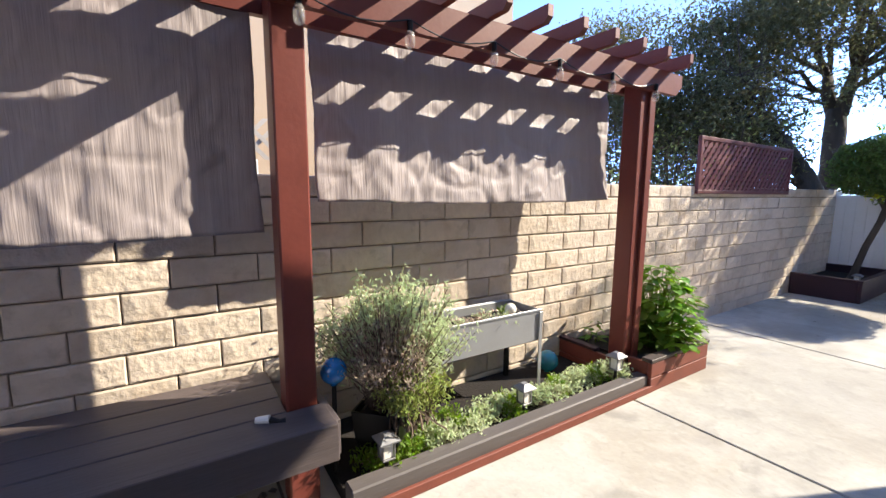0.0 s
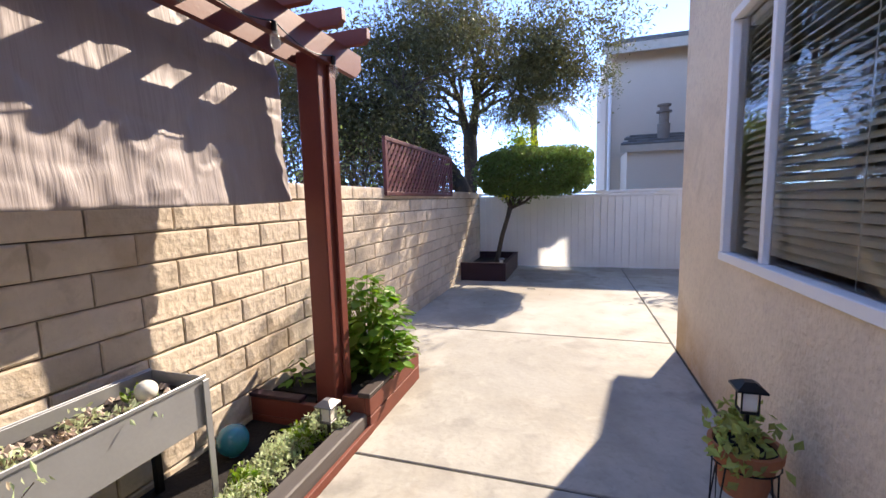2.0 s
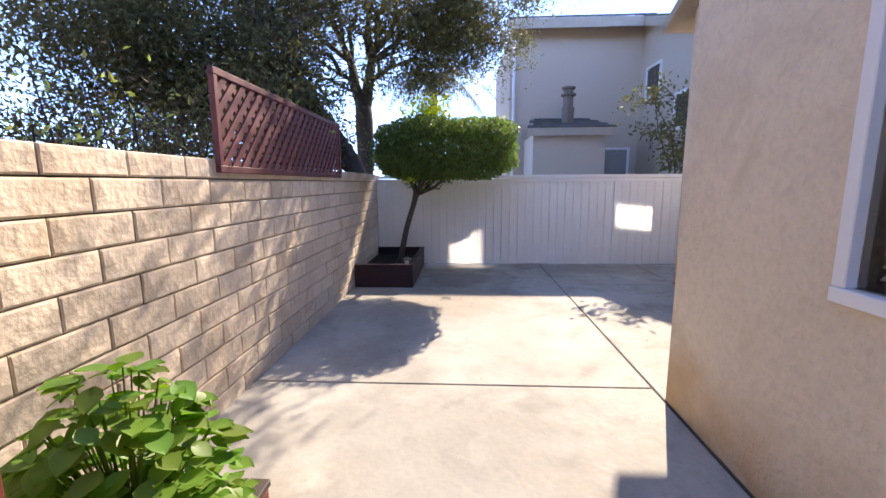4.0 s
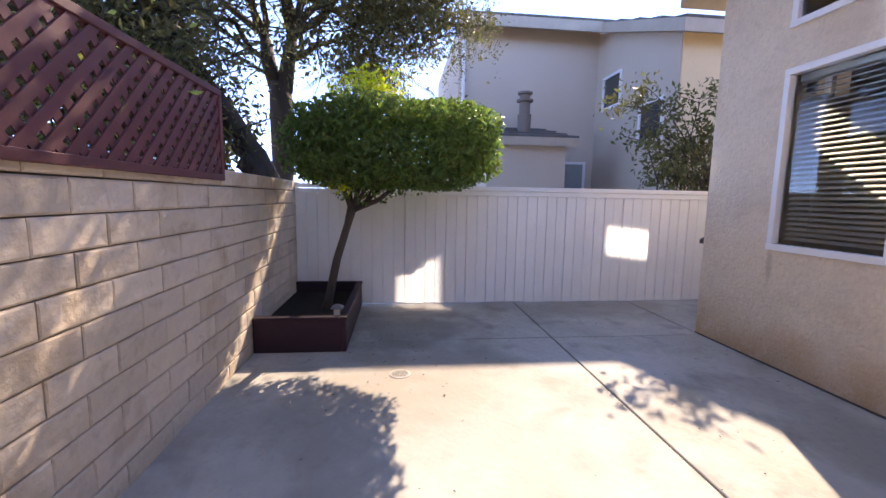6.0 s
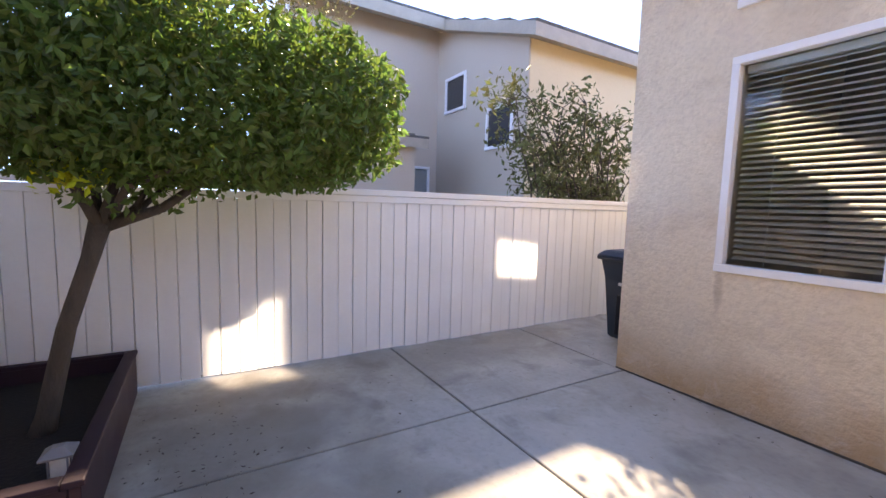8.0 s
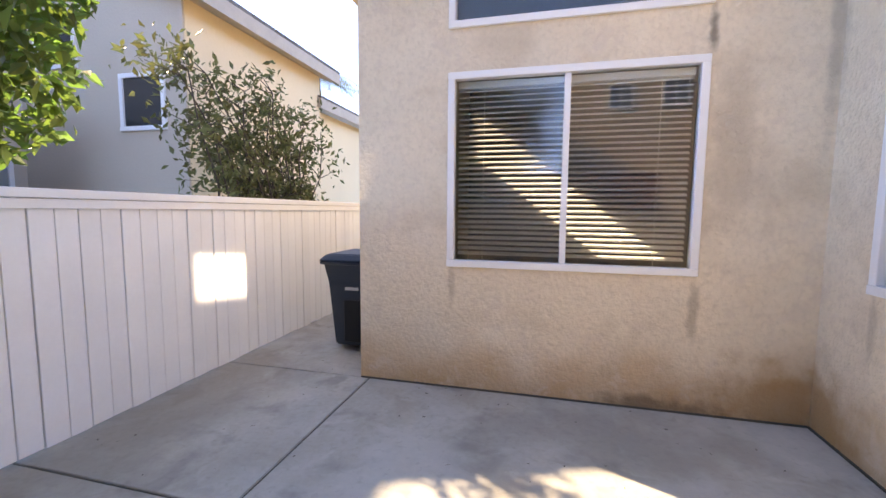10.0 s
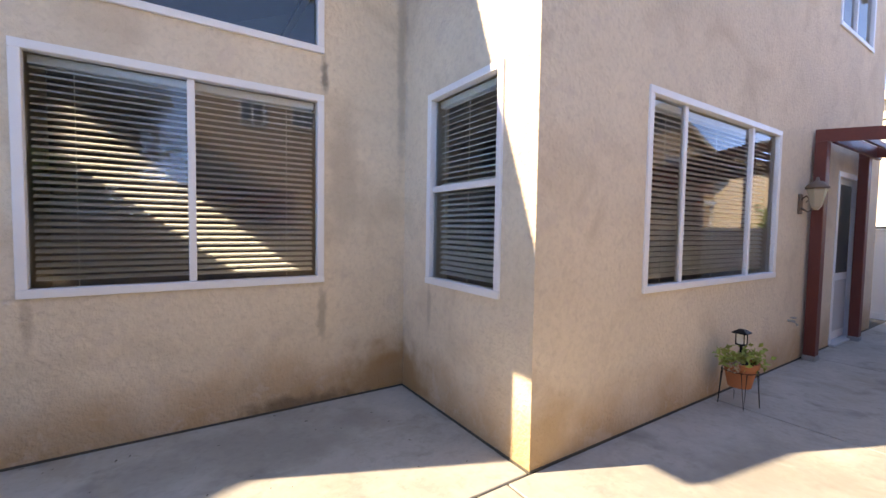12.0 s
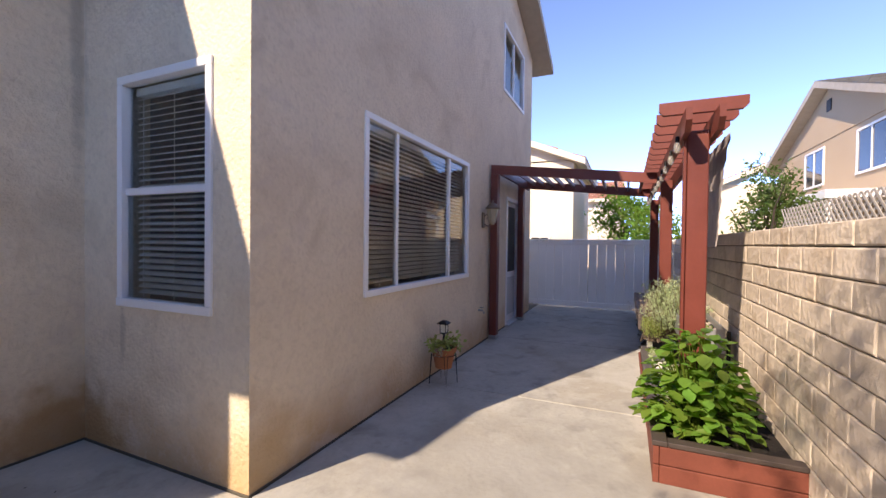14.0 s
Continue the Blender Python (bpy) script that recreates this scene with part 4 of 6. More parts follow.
# the clipped small tree in the maroon planter
rt = random.Random(11)
topiary = thing("small_tree", "small clipped broad-crowned tree with slanting trunk in a planter", "tree")
bm = bmesh.new()
tube(bm, [(8.72, 1.86, 0.15), (8.71, 1.82, 0.3), (8.68, 1.72, 0.75), (8.64, 1.60, 1.12), (8.62, 1.55, 1.3)], [0.065, 0.048, 0.042, 0.04, 0.05], 10)
for p in ((8.3, 1.7, 1.75), (8.9, 1.6, 1.8), (8.5, 0.95, 1.75), (8.25, 1.15, 1.7), (8.8, 1.05, 1.75), (8.55, 1.4, 1.9), (8.6, 0.6, 1.85)):
    branch(bm, (8.62, 1.55, 1.27), p, 0.03, 0.01, rt, 0.2)
part("trunk", bm, BARK, topiary, smooth=True)
def box_points(n, centre, half, seed, power=3.5, inner=0.62):
    """Random points near the surface of a rounded box, with an uneven outline."""
    r = np.random.default_rng(seed)
    p = r.uniform(-1, 1, (n * 4, 3))
    q = (np.abs(p) ** power).sum(1) ** (1 / power)
    k = np.array([1 + 0.16 * noise.noise(Vector(v) * 2.2 + Vector((seed, 0, 0))) for v in p])
    p = p[(q < k) & (q > inner * k)][:n]
    return np.array(centre) + p * np.array(half)


pts = np.concatenate([box_points(32000, (8.62, 1.11, 1.93), (0.8, 1.05, 0.44), 3, 3.5, 0.4),
                      blob_points(900, (8.5, 1.35, 1.6), (0.5, 0.5, 0.25), 8, 0.9, 2, 0.3)])
leaves("crown", pts, 0.056, LEAF_HEDGE, topiary, 3, 0.5)
for c, r, n in (((8.75, 1.35, 2.48), (0.36, 0.34, 0.27), 1500), ((8.35, 1.62, 1.52), (0.16, 0.14, 0.07), 90), ((8.9, 0.2, 2.1), (0.2, 0.12, 0.3), 260)):
    ob = leaves("new_growth", blob_points(n, c, r, n, 0.95, 2, 0.35), 0.058, LEAF_NEW, topiary, n + 1)
    ob["kind"] = "stuff"

# the large tree behind the block wall
big = thing("large_tree", "large leafy olive-green tree with forked dark trunk behind the wall", "tree")
bm = bmesh.new()
tube(bm, [(11.55, 3.15, -0.1), (11.62, 3.1, 1.0), (11.7, 3.04, 2.0), (11.72, 3.05, 2.8), (11.7, 3.06, 3.3)], [0.24, 0.2, 0.19, 0.2, 0.17], 12)
tube(bm, [(11.7, 3.1, 3.15), (11.72, 3.24, 3.6), (11.8, 3.3, 4.0)], [0.13, 0.12, 0.09], 9)
tube(bm, [(11.7, 3.0, 3.15), (11.68, 2.92, 3.6), (11.7, 2.84, 4.05)], [0.14, 0.12, 0.09], 9)
limbs = []
for a, p, r in (((11.8, 3.28, 3.95), (11.6, 3.8, 5.6), 0.08), ((11.8, 3.28, 3.95), (12.0, 4.6, 5.4), 0.075), ((11.72, 3.22, 3.6), (11.2, 4.9, 5.0), 0.06), ((11.7, 2.86, 4.0), (11.5, 2.7, 5.9), 0.08),
                ((11.7, 2.86, 4.0), (11.6, 1.9, 5.7), 0.075), ((11.68, 2.9, 3.65), (11.5, 1.5, 4.3), 0.06), ((11.7, 2.86, 4.0), (11.3, 1.0, 5.2), 0.06), ((11.7, 2.86, 4.0), (11.0, 2.3, 5.5), 0.06),
                ((11.8, 3.28, 3.95), (10.9, 3.4, 5.4), 0.06), ((11.72, 3.24, 3.6), (10.2, 4.6, 4.4), 0.05), ((11.7, 3.0, 3.3), (11.2, 4.3, 3.9), 0.04), ((11.6, 1.9, 4.2), (10.6, 0.9, 4.7), 0.035), ((11.68, 2.92, 3.6), (10.3, 1.6, 4.5), 0.05),
                ((11.7, 2.84, 4.0), (11.7, 3.1, 5.9), 0.07), ((11.8, 3.3, 4.0), (11.8, 3.2, 6.0), 0.06), ((11.7, 2.84, 4.0), (11.8, 2.3, 6.0), 0.06), ((11.6, 1.5, 4.3), (11.3, 0.2, 4.6), 0.035)):
    limbs.append(branch(bm, a, p, r, 0.02, rt, 0.14, 7, 6))
# the leaning trunk close behind the wall, with its sawn lower limb
tube(bm, [(9.3, 2.70, -0.1), (9.3, 2.66, 0.9), (9.28, 2.62, 1.55), (9.27, 2.72, 1.88), (9.26, 2.88, 2.13), (9.22, 3.0, 2.36), (9.15, 3.14, 2.58), (9.0, 3.34, 2.84)], [0.2, 0.2, 0.2, 0.13, 0.115, 0.10, 0.085, 0.06], 10)
tube(bm, [(9.25, 2.7, 1.7), (9.15, 2.82, 1.80)], [0.12, 0.11], 9)
for a, p, r in (((9.25, 2.75, 1.8), (9.1, 3.6, 2.45), 0.06), ((9.26, 2.88, 2.13), (8.9, 3.9, 2.75), 0.045), ((9.22, 3.0, 2.36), (8.6, 3.3, 3.3), 0.05), ((9.0, 3.34, 2.84), (8.3, 4.4, 3.5), 0.05), ((9.0, 3.34, 2.84), (8.1, 3.4, 3.5), 0.04), ((9.15, 3.14, 2.58), (9.3, 4.6, 3.6), 0.045)):
    limbs.append(branch(bm, a, p, r, 0.012, rt, 0.15, 6, 5))
twigs = []
for q in limbs:
    for i in range(2, len(q)):
        for k in range(5):
            e = q[i] + Vector((rt.gauss(0, 0.45), rt.gauss(0, 0.5), rt.gauss(0.2, 0.4)))
            branch(bm, q[i], e, 0.016, 0.004, rt, 0.2, 4, 3)
            twigs.append(e)
part("trunk", bm, BARK, big, smooth=True)
rg = np.random.default_rng(21)
clumps = []
for c, r, n in (((10.1, 1.6, 4.6), (1.2, 1.35, 0.85), 60), ((9.8, 3.0, 5.4), (1.3, 1.6, 0.9), 55), ((10.3, 3.9, 4.9), (1.2, 1.5, 1.0), 50), ((9.3, 4.6, 4.4), (1.1, 1.5, 1.0), 60), ((9.0, 3.2, 4.6), (0.9, 1.0, 0.7), 30),
                ((10.4, 0.75, 4.6), (0.85, 0.95, 0.5), 14), ((8.6, 4.7, 3.3), (1.0, 1.3, 1.0), 60), ((8.1, 3.5, 2.9), (0.8, 0.8, 0.7), 24), ((9.2, 5.8, 3.2), (1.1, 1.2, 1.2), 50), ((8.0, 5.4, 2.4), (1.0, 1.0, 0.8), 40), ((10.3, 2.0, 3.5), (0.8, 0.9, 0.35), 10),
                ((7.6, 5.6, 3.6), (1.0, 1.2, 1.0), 45), ((8.6, 6.6, 4.4), (1.3, 1.3, 1.3), 50), ((8.6, 3.6, 2.3), (0.8, 0.7, 0.6), 40), ((9.7, 3.7, 2.2), (0.7, 0.8, 0.7), 22), ((11.5, 0.85, 4.2), (0.7, 1.15, 0.6), 42), ((11.6, 1.6, 3.7), (0.5, 0.6, 0.4), 12), ((9.6, 4.0, 3.1), (0.8, 1.2, 0.7), 40), ((10.4, 0.05, 4.6), (0.8, 0.7, 0.5), 6), ((10.2, -0.25, 5.4), (0.9, 0.8, 0.6), 6), ((10.2, 1.0, 5.5), (0.9, 0.9, 0.6), 9)):
    for k in range(n):
        d = rg.normal(size=3)
        d /= np.linalg.norm(d)
        clumps.append(np.array(c) + d * np.array(r) * rg.uniform(0.35, 1.05))
pts = []
for c in clumps:
    n = int(rg.integers(70, 190))
    pts.append(c + rg.normal(size=(n, 3)) * np.array((0.25, 0.25, 0.16)) * rg.uniform(0.7, 1.2))
pts = np.concatenate(pts)
leaves("crown", pts[(pts[:, 1] > 2.62) | (pts[:, 2] > 1.8)], 0.09, LEAF_BIG, big, 22, 0.40)
pts = []                                              # thin hanging sprays at the rim
for k in range(110):
    a = rg.uniform(0, 1)
    c = np.array((11.4 + rg.normal() * 0.3, 2.0 - 2.3 * a + rg.normal() * 0.2, 4.5 - 0.1 * a + rg.normal() * 0.35))
    m = 26
    f = rg.random(m)[:, None]
    pts.append(c + f * np.array((0.05, rg.normal() * 0.1 - 0.1, -rg.uniform(0.3, 0.75))) + rg.normal(size=(m, 3)) * 0.035)
leaves("hanging_foliage", np.concatenate(pts), 0.06, LEAF_BIG, big, 23, 0.35)

# undergrowth behind the wall
under = thing("hedge_shrub", "brownish tangled shrubs growing behind the block wall", "shrub")
pts = []
bm = bmesh.new()
for k in range(120):
    x, y = rg.uniform(5.4, 9.6), rg.uniform(3.1, 5.8)
    top = rg.uniform(1.7, 2.9) * (0.75 + 0.3 * (x - 5.2) / 4.2)
    branch(bm, (x, y, -0.1), (x + rg.normal() * 0.3, y + rg.normal() * 0.3, top), 0.025, 0.006, rt, 0.12, 4, 3)
    n = 150
    q = np.array((x, y, top - 0.35)) + rg.normal(size=(n, 3)) * np.array((0.33, 0.33, 0.33))
    pts.append(q[(q[:, 1] > 2.62) | (q[:, 2] > 1.75)])
part("branchwork", bm, BARK, under)
leaves("foliage", np.concatenate(pts[::4]), 0.075, LEAF_DARK, under, 31, 0.4)
leaves("foliage", np.concatenate(pts[2::4]), 0.075, LEAF_SPILL, under, 33, 0.42)
leaves("dry_foliage", np.concatenate(pts[1::2]), 0.07, LEAF_BROWN, under, 32, 0.35)

# the shrub beyond the white fence
rl, rt = np.random.default_rng(44), random.Random(44)
bush = thing("loquat_shrub", "sparse many-stemmed broadleaf shrub beyond the white fence", "shrub")
bm = bmesh.new()
pts = []
for k in range(25):
    b0 = (10.35 + rl.normal() * 0.12, -4.05 + rl.normal() * 0.5, -0.1)
    top = (10.45 + abs(rl.normal()) * 0.35 - 0.1, -4.15 + rl.normal() * 0.85, rl.uniform(2.0, 3.05))
    q = branch(bm, b0, top, 0.022, 0.007, rt, 0.1, 5, 5)
    for p in q[3:]:
        for j in range(3):
            e = p + Vector((abs(rt.gauss(0, 0.2)) - 0.08, rt.gauss(0, 0.25), rt.uniform(0.0, 0.3)))
            branch(bm, p, e, 0.008, 0.003, rt, 0.1, 4, 2)
            pts.append(np.array(e) + rl.normal(size=(19, 3)) * 0.11)
part("branchwork", bm, BARK, bush)
leaves("foliage", np.concatenate(pts), 0.115, LEAF_DARK, bush, 41, 0.42)

# big-leaved plant in the red raised planter
def broad_leaf_plant(name, label, centre, radii, n, size, seed):
    t = thing(name, label, "plant")
    r = np.random.default_rng(seed)
    stems, vs, fs = bmesh.new(), [], []
    rr = random.Random(seed)
    for k in range(n):
        d = r.normal(size=3)
        d[2] = abs(d[2]) * 0.9 + 0.05
        d /= np.linalg.norm(d)
        c = Vector(np.array(centre) + d * np.array(radii) * (1 - 0.55 * r.random() ** 2))
        out = Vector((d[0], d[1], 0))
        out = out.normalized() if out.length > 0.1 else Vector((rr.uniform(-1, 1), rr.uniform(-1, 1), 0.01)).normalized()
        out = (out + Vector((rr.gauss(0, 0.9), rr.gauss(0, 0.9), 0))).normalized()
        tip = (out + Vector((0, 0, rr.uniform(-0.8, 0.5)))).normalized()
        side = tip.cross(Vector((0, 0, 1))).normalized()
        up = side.cross(tip).normalized()
        s = size * rr.uniform(0.55, 1.2)
        base = len(vs)
        rows = ((0, 0.02), (0.18, 0.3), (0.42, 0.42), (0.7, 0.3), (1.0, 0.01))
        for f, w in rows:
            mid = c + tip * s * f - up * s * 0.18 * f * f
            for g in (-1, 0, 1):
                vs.append(tuple(mid + side * w * s * g + up * s * (0.07 * abs(g))))
        for i in range(4):
            for j in range(2):
                q = base + i * 3 + j
                fs.append((q, q + 1, q + 4, q + 3))
        if k % 3 == 0:
            tube(stems, [(centre[0] + d[0] * 0.08, centre[1] + d[1] * 0.08, centre[2] - 0.1), (c.x * 0.5 + centre[0] * 0.5, c.y * 0.5 + centre[1] * 0.5, (c.z + centre[2]) * 0.5 + 0.02), tuple(c)], [0.006, 0.005, 0.003], 4)
    part("branchwork", stems, LEAF_LIME, t)
    ob = new("foliage", quads_mesh("foliage", vs, fs, LEAF_HYDR))
    ob.parent = t
    for p in ob.data.polygons:
        p.use_smooth = True
    return t


broad_leaf_plant("hydrangea", "lush bright green broad-leaved hydrangea in the red planter", (3.42, 1.86, 0.25), (0.25, 0.33, 0.66), 560, 0.095, 51)
broad_leaf_plant("leafy_plant", "small bright green leafy plant in the planter corner", (3.06, 2.24, 0.2), (0.07, 0.06, 0.2), 12, 0.09, 52)

# the tall lavender-like bush in its pot beside the bench
def twiggy(name, label, centre, radii, z0, n, mats, seed, size, per=30, dry=None):
    t = thing(name, label, "plant")
    r = np.random.default_rng(seed)
    rr = random.Random(seed)
    b = bmesh.new()
    pts = [[] for m in mats]
    for k in range(n):
        d = r.normal(size=3)
        d[2] = abs(d[2]) * 1.2 + 0.1
        d /= np.linalg.norm(d)
        e = np.array(centre) + d * np.array(radii) * r.uniform(0.6, 1.05) * (1 + 0.5 * noise.noise(Vector(d) * 2.6 + Vector((seed, 0, 0))))
        a = Vector((centre[0] + r.normal() * 0.05, centre[1] + r.normal() * 0.05, z0))
        q = branch(b, a, e, 0.006, 0.002, rr, 0.15, 3, 4)
        which = 0 if dry is None else (len(mats) - 1 if (Vector(e) - Vector(dry)).length < 0.34 + r.normal() * 0.05 else 0)
        for j in range(per):
            f = r.uniform(0.45, 1.04)
            p = np.array(a) + (e - np.array(a)) * f + r.normal(size=3) * 0.025
            pts[which].append(p)
    part("branchwork", b, TWIG, t)
    for i, m in enumerate(mats):
        if pts[i]:
            leaves("foliage", np.array(pts[i]), size * (0.6 if i else 1), m, t, seed + i, 0.3, up=0.9)
    return t


twiggy("lavender_bush", "tall grey-green lavender bush with dry brown lower twigs in a pot", (0.90, 1.92, 0.62), (0.41, 0.34, 0.41), 0.34, 420, (LEAF_LAV, LEAF_DRY), 61, 0.037, per=44, dry=(0.76, 1.66, 0.62))
twiggy("lavender_bush", "yellow-green low side of the bush spilling over its pot", (0.94, 1.77, 0.46), (0.19, 0.14, 0.2), 0.3, 220, (LEAF_SPILL, LEAF_LAV), 65, 0.03)
pot = thing("tall_planter_pot", "tall dark square planter pot holding the lavender bush", "plant pot")
bm = bmesh.new()
turned(bm, [(0.13, 0.075), (0.17, 0.2), (0.19, 0.36), (0.175, 0.36), (0.16, 0.33)], 0.86, 1.92, 4)
part("body", bm, IRON, pot)
bm = bmesh.new()
turned(bm, [(0.158, 0.28), (0.16, 0.325)], 0.86, 1.92, 4)
part("soil", bm, SOIL, pot)

rb = random.Random(71)
for k in range(24):
    x = 0.75 + k * 0.088 + rb.uniform(-0.03, 0.03)
    y = 1.80 + rb.uniform(-0.05, 0.12)
    m = (LEAF_GREY, LEAF_LIME, LEAF_GREY, LEAF_GREY, LEAF_LAV)[k % 5] if x > 1.1 else LEAF_LIME
    h = rb.uniform(0.09, 0.16)
    t = tagged(new("ground_cover"), "low clump of grey-green ground cover in the garden bed" if m is not LEAF_LIME else "low clump of yellow-green ground cover in the garden bed", "plant", "ground cover along the bed")
    b = bmesh.new()
    r = np.random.default_rng(100 + k)
    cs = []
    for j in range(26):
        d = r.normal(size=3)
        d[2] = abs(d[2]) + 0.3
        d /= np.linalg.norm(d)
        e = np.array((x, y, 0.07)) + d * np.array((0.11, 0.11, h)) * r.uniform(0.6, 1.1)
        branch(b, (x, y, 0.06), e, 0.003, 0.0015, rb, 0.1, 3, 2)
        for i in range(13):
            cs.append(e + r.normal(size=3) * 0.018)
    part("branchwork", b, LEAF_DRY, t)
    leaves("foliage", np.array(cs), 0.034, m, t, 200 + k, 0.42, up=0.6)

# plants in the trough, a frosted globe and pale stones
for k in range(9):
    x = 1.02 + k * 0.115 + rb.uniform(-0.03, 0.03)
    y = 2.06 + rb.uniform(-0.03, 0.1)
    t = tagged(new("succulent"), "small greyish succulent growing in the steel trough", "plant", "succulents in the trough")
    r = np.random.default_rng(300 + k)
    leaves("foliage", np.array((x, y, 0.66)) + r.normal(size=(70, 3)) * np.array((0.035, 0.035, 0.02)), 0.03, (LEAF_DRY, LEAF_GREY, LEAF_LIME)[(0, 0, 1, 0, 1, 0, 1, 1, 2)[k]], t, 310 + k, 0.5, 0.8)
    b = bmesh.new()
    for j in range(5):
        tube(b, [(x, y, 0.633), (x + r.normal() * 0.02, y + r.normal() * 0.02, 0.68)], [0.004, 0.002], 4)
    part("branchwork", b, LEAF_DRY, t)


def ball(name, label, category, centre, r, material):
    b = bmesh.new()
    bmesh.ops.create_uvsphere(b, u_segments=28, v_segments=18, radius=r)
    bmesh.ops.translate(b, verts=b.verts[:], vec=centre)
    t = thing(name, label, category)
    part("globe", b, material, t, smooth=True)
    b = bmesh.new()
    turned(b, [(r * 0.25, centre[2] - r * 1.12), (r * 0.32, centre[2] - r * 1.05), (r * 0.22, centre[2] - r * 0.93)], centre[0], centre[1], 14)
    part("neck", b, material, t)
    return t


vs, fs = [], []
r = np.random.default_rng(77)
for k in range(110):
    x, y, s = r.uniform(1.0, 2.05), r.uniform(2.0, 2.25), r.uniform(0.012, 0.028)
    n0 = len(vs)
    for d in ((1, 0, 0), (0, 1, 0), (-1, 0, 0), (0, -1, 0), (0, 0, 0.8), (0, 0, -0.4)):
        vs.append((x + d[0] * s * r.uniform(0.7, 1.2), y + d[1] * s * r.uniform(0.7, 1.2), 0.645 + d[2] * s))
    fs += [(n0 + i, n0 + (i + 1) % 4, n0 + 4) for i in range(4)] + [(n0 + (i + 1) % 4, n0 + i, n0 + 5) for i in range(4)]
PEBBLE = mat("pinkish_pebble", (0.40, 0.32, 0.27), 0.85, island=0.45, bump=0.2)
tagged(new("pebbles", quads_mesh("pebbles", vs, fs, PEBBLE)), "pinkish brown pebbles covering the soil of the trough", "pebbles", kind="stuff")
ball("glass_globe", "clear frosted glass globe resting on the trough soil", "garden ornament", (1.93, 2.10, 0.685), 0.043, FROST)
ball("gazing_ball", "deep blue glazed gazing ball in the garden bed", "garden ornament", (0.575, 1.89, 0.62), 0.066, BLUE)
ball("gazing_ball", "teal glazed gazing ball in the garden bed", "garden ornament", (2.42, 2.18, 0.165), 0.085, TEAL)
b = bmesh.new()
tube(b, [(0.575, 1.89, 0.07), (0.575, 1.89, 0.552)], [0.012, 0.012], 8)
st = thing("ornament_stand", "thin dark iron stake holding the blue gazing ball", "stake")
part("stake", b, IRON, st)


# ---- lamps ----
def path_lamp(x, y, z0, top, roof_mat, label):
    """A square garden lantern on a stake."""
    t = thing("path_lamp", label, "garden lamp", group="solar path lamps")
    h = 0.10
    z1 = top - 0.035
    b = bmesh.new()
    tube(b, [(x, y, z0), (x, y, z1 - h)], [0.011, 0.011], 8)
    part("stake", b, IRON, t)
    s = 0.034
    boxpart("base_plate", (x - s, x + s, y - s, y + s, z1 - h, z1 - h + 0.01), roof_mat, t, bev=0.002)
    boxpart("lens", (x - s + 0.007, x + s - 0.007, y - s + 0.007, y + s - 0.007, z1 - h + 0.011, z1 - 0.001), FROST, t, bev=0.002)
    for dx in (-s, s - 0.006):
        for dy in (-s, s - 0.006):
            boxpart("corner_bar", (x + dx, x + dx + 0.006, y + dy, y + dy + 0.006, z1 - h + 0.011, z1 - 0.001), roof_mat, t, bev=0)
    b = bmesh.new()
    e = 0.055
    lo = [b.verts.new((x + i * e, y + j * e, z1)) for i, j in ((-1, -1), (1, -1), (1, 1), (-1, 1))]
    md = [b.verts.new((x + i * e, y + j * e, z1 + 0.008)) for i, j in ((-1, -1), (1, -1), (1, 1), (-1, 1))]
    hi = [b.verts.new((x + i * e * 0.35, y + j * e * 0.35, top)) for i, j in ((-1, -1), (1, -1), (1, 1), (-1, 1))]
    b.faces.new(lo[::-1])
    b.faces.new(hi)
    for p, q in ((lo, md), (md, hi)):
        for i in range(4):
            b.faces.new((p[i], p[(i + 1) % 4], q[(i + 1) % 4], q[i]))
    part("roof_cap", b, roof_mat, t)
    return t


path_lamp(2.68, 1.74, 0.07, 0.33, LAMPGREY, "small steel solar lantern on a stake in the bed")
path_lamp(1.76, 1.76, 0.07, 0.31, LAMPGREY, "small steel solar lantern on a stake in the bed")
path_lamp(0.78, 1.72, 0.07, 0.31, LAMPGREY, "small steel solar lantern on a stake in the bed")
path_lamp(8.10, 1.64, 0.19, 0.40, LAMPGREY, "small steel solar lantern in the maroon tree planter")

# string lights along the pergola beam
lights = thing("string_lights", "dark cable with clear glass bulbs strung along the pergola beam", "string lights")
b = bmesh.new()
xs = [-1.6 + 0.51 * i for i in range(10)]
pts = []
for a, c in zip(xs, xs[1:]):
    for i in range(6):
        t = i / 6
        pts.append((a + (c - a) * t, 1.77, 2.31 - 0.05 * math.sin(t * math.pi)))
pts.append((xs[-1], 1.77, 2.31))
tube(b, pts, [0.004] * len(pts), 5)
part("cable", b, IRON, lights)
for x in xs:
    b = bmesh.new()
    turned(b, [(0.006, 2.31), (0.014, 2.305), (0.014, 2.265), (0.012, 2.26)], x, 1.77, 10)
    s = part("socket", b, IRON, lights)
    b = bmesh.new()
    turned(b, [(0.008, 2.18), (0.022, 2.19), (0.025, 2.215), (0.022, 2.245), (0.013, 2.261)], x, 1.77, 14)
    part("bulb", b, BULB, s, "clear glass bulb", smooth=True)

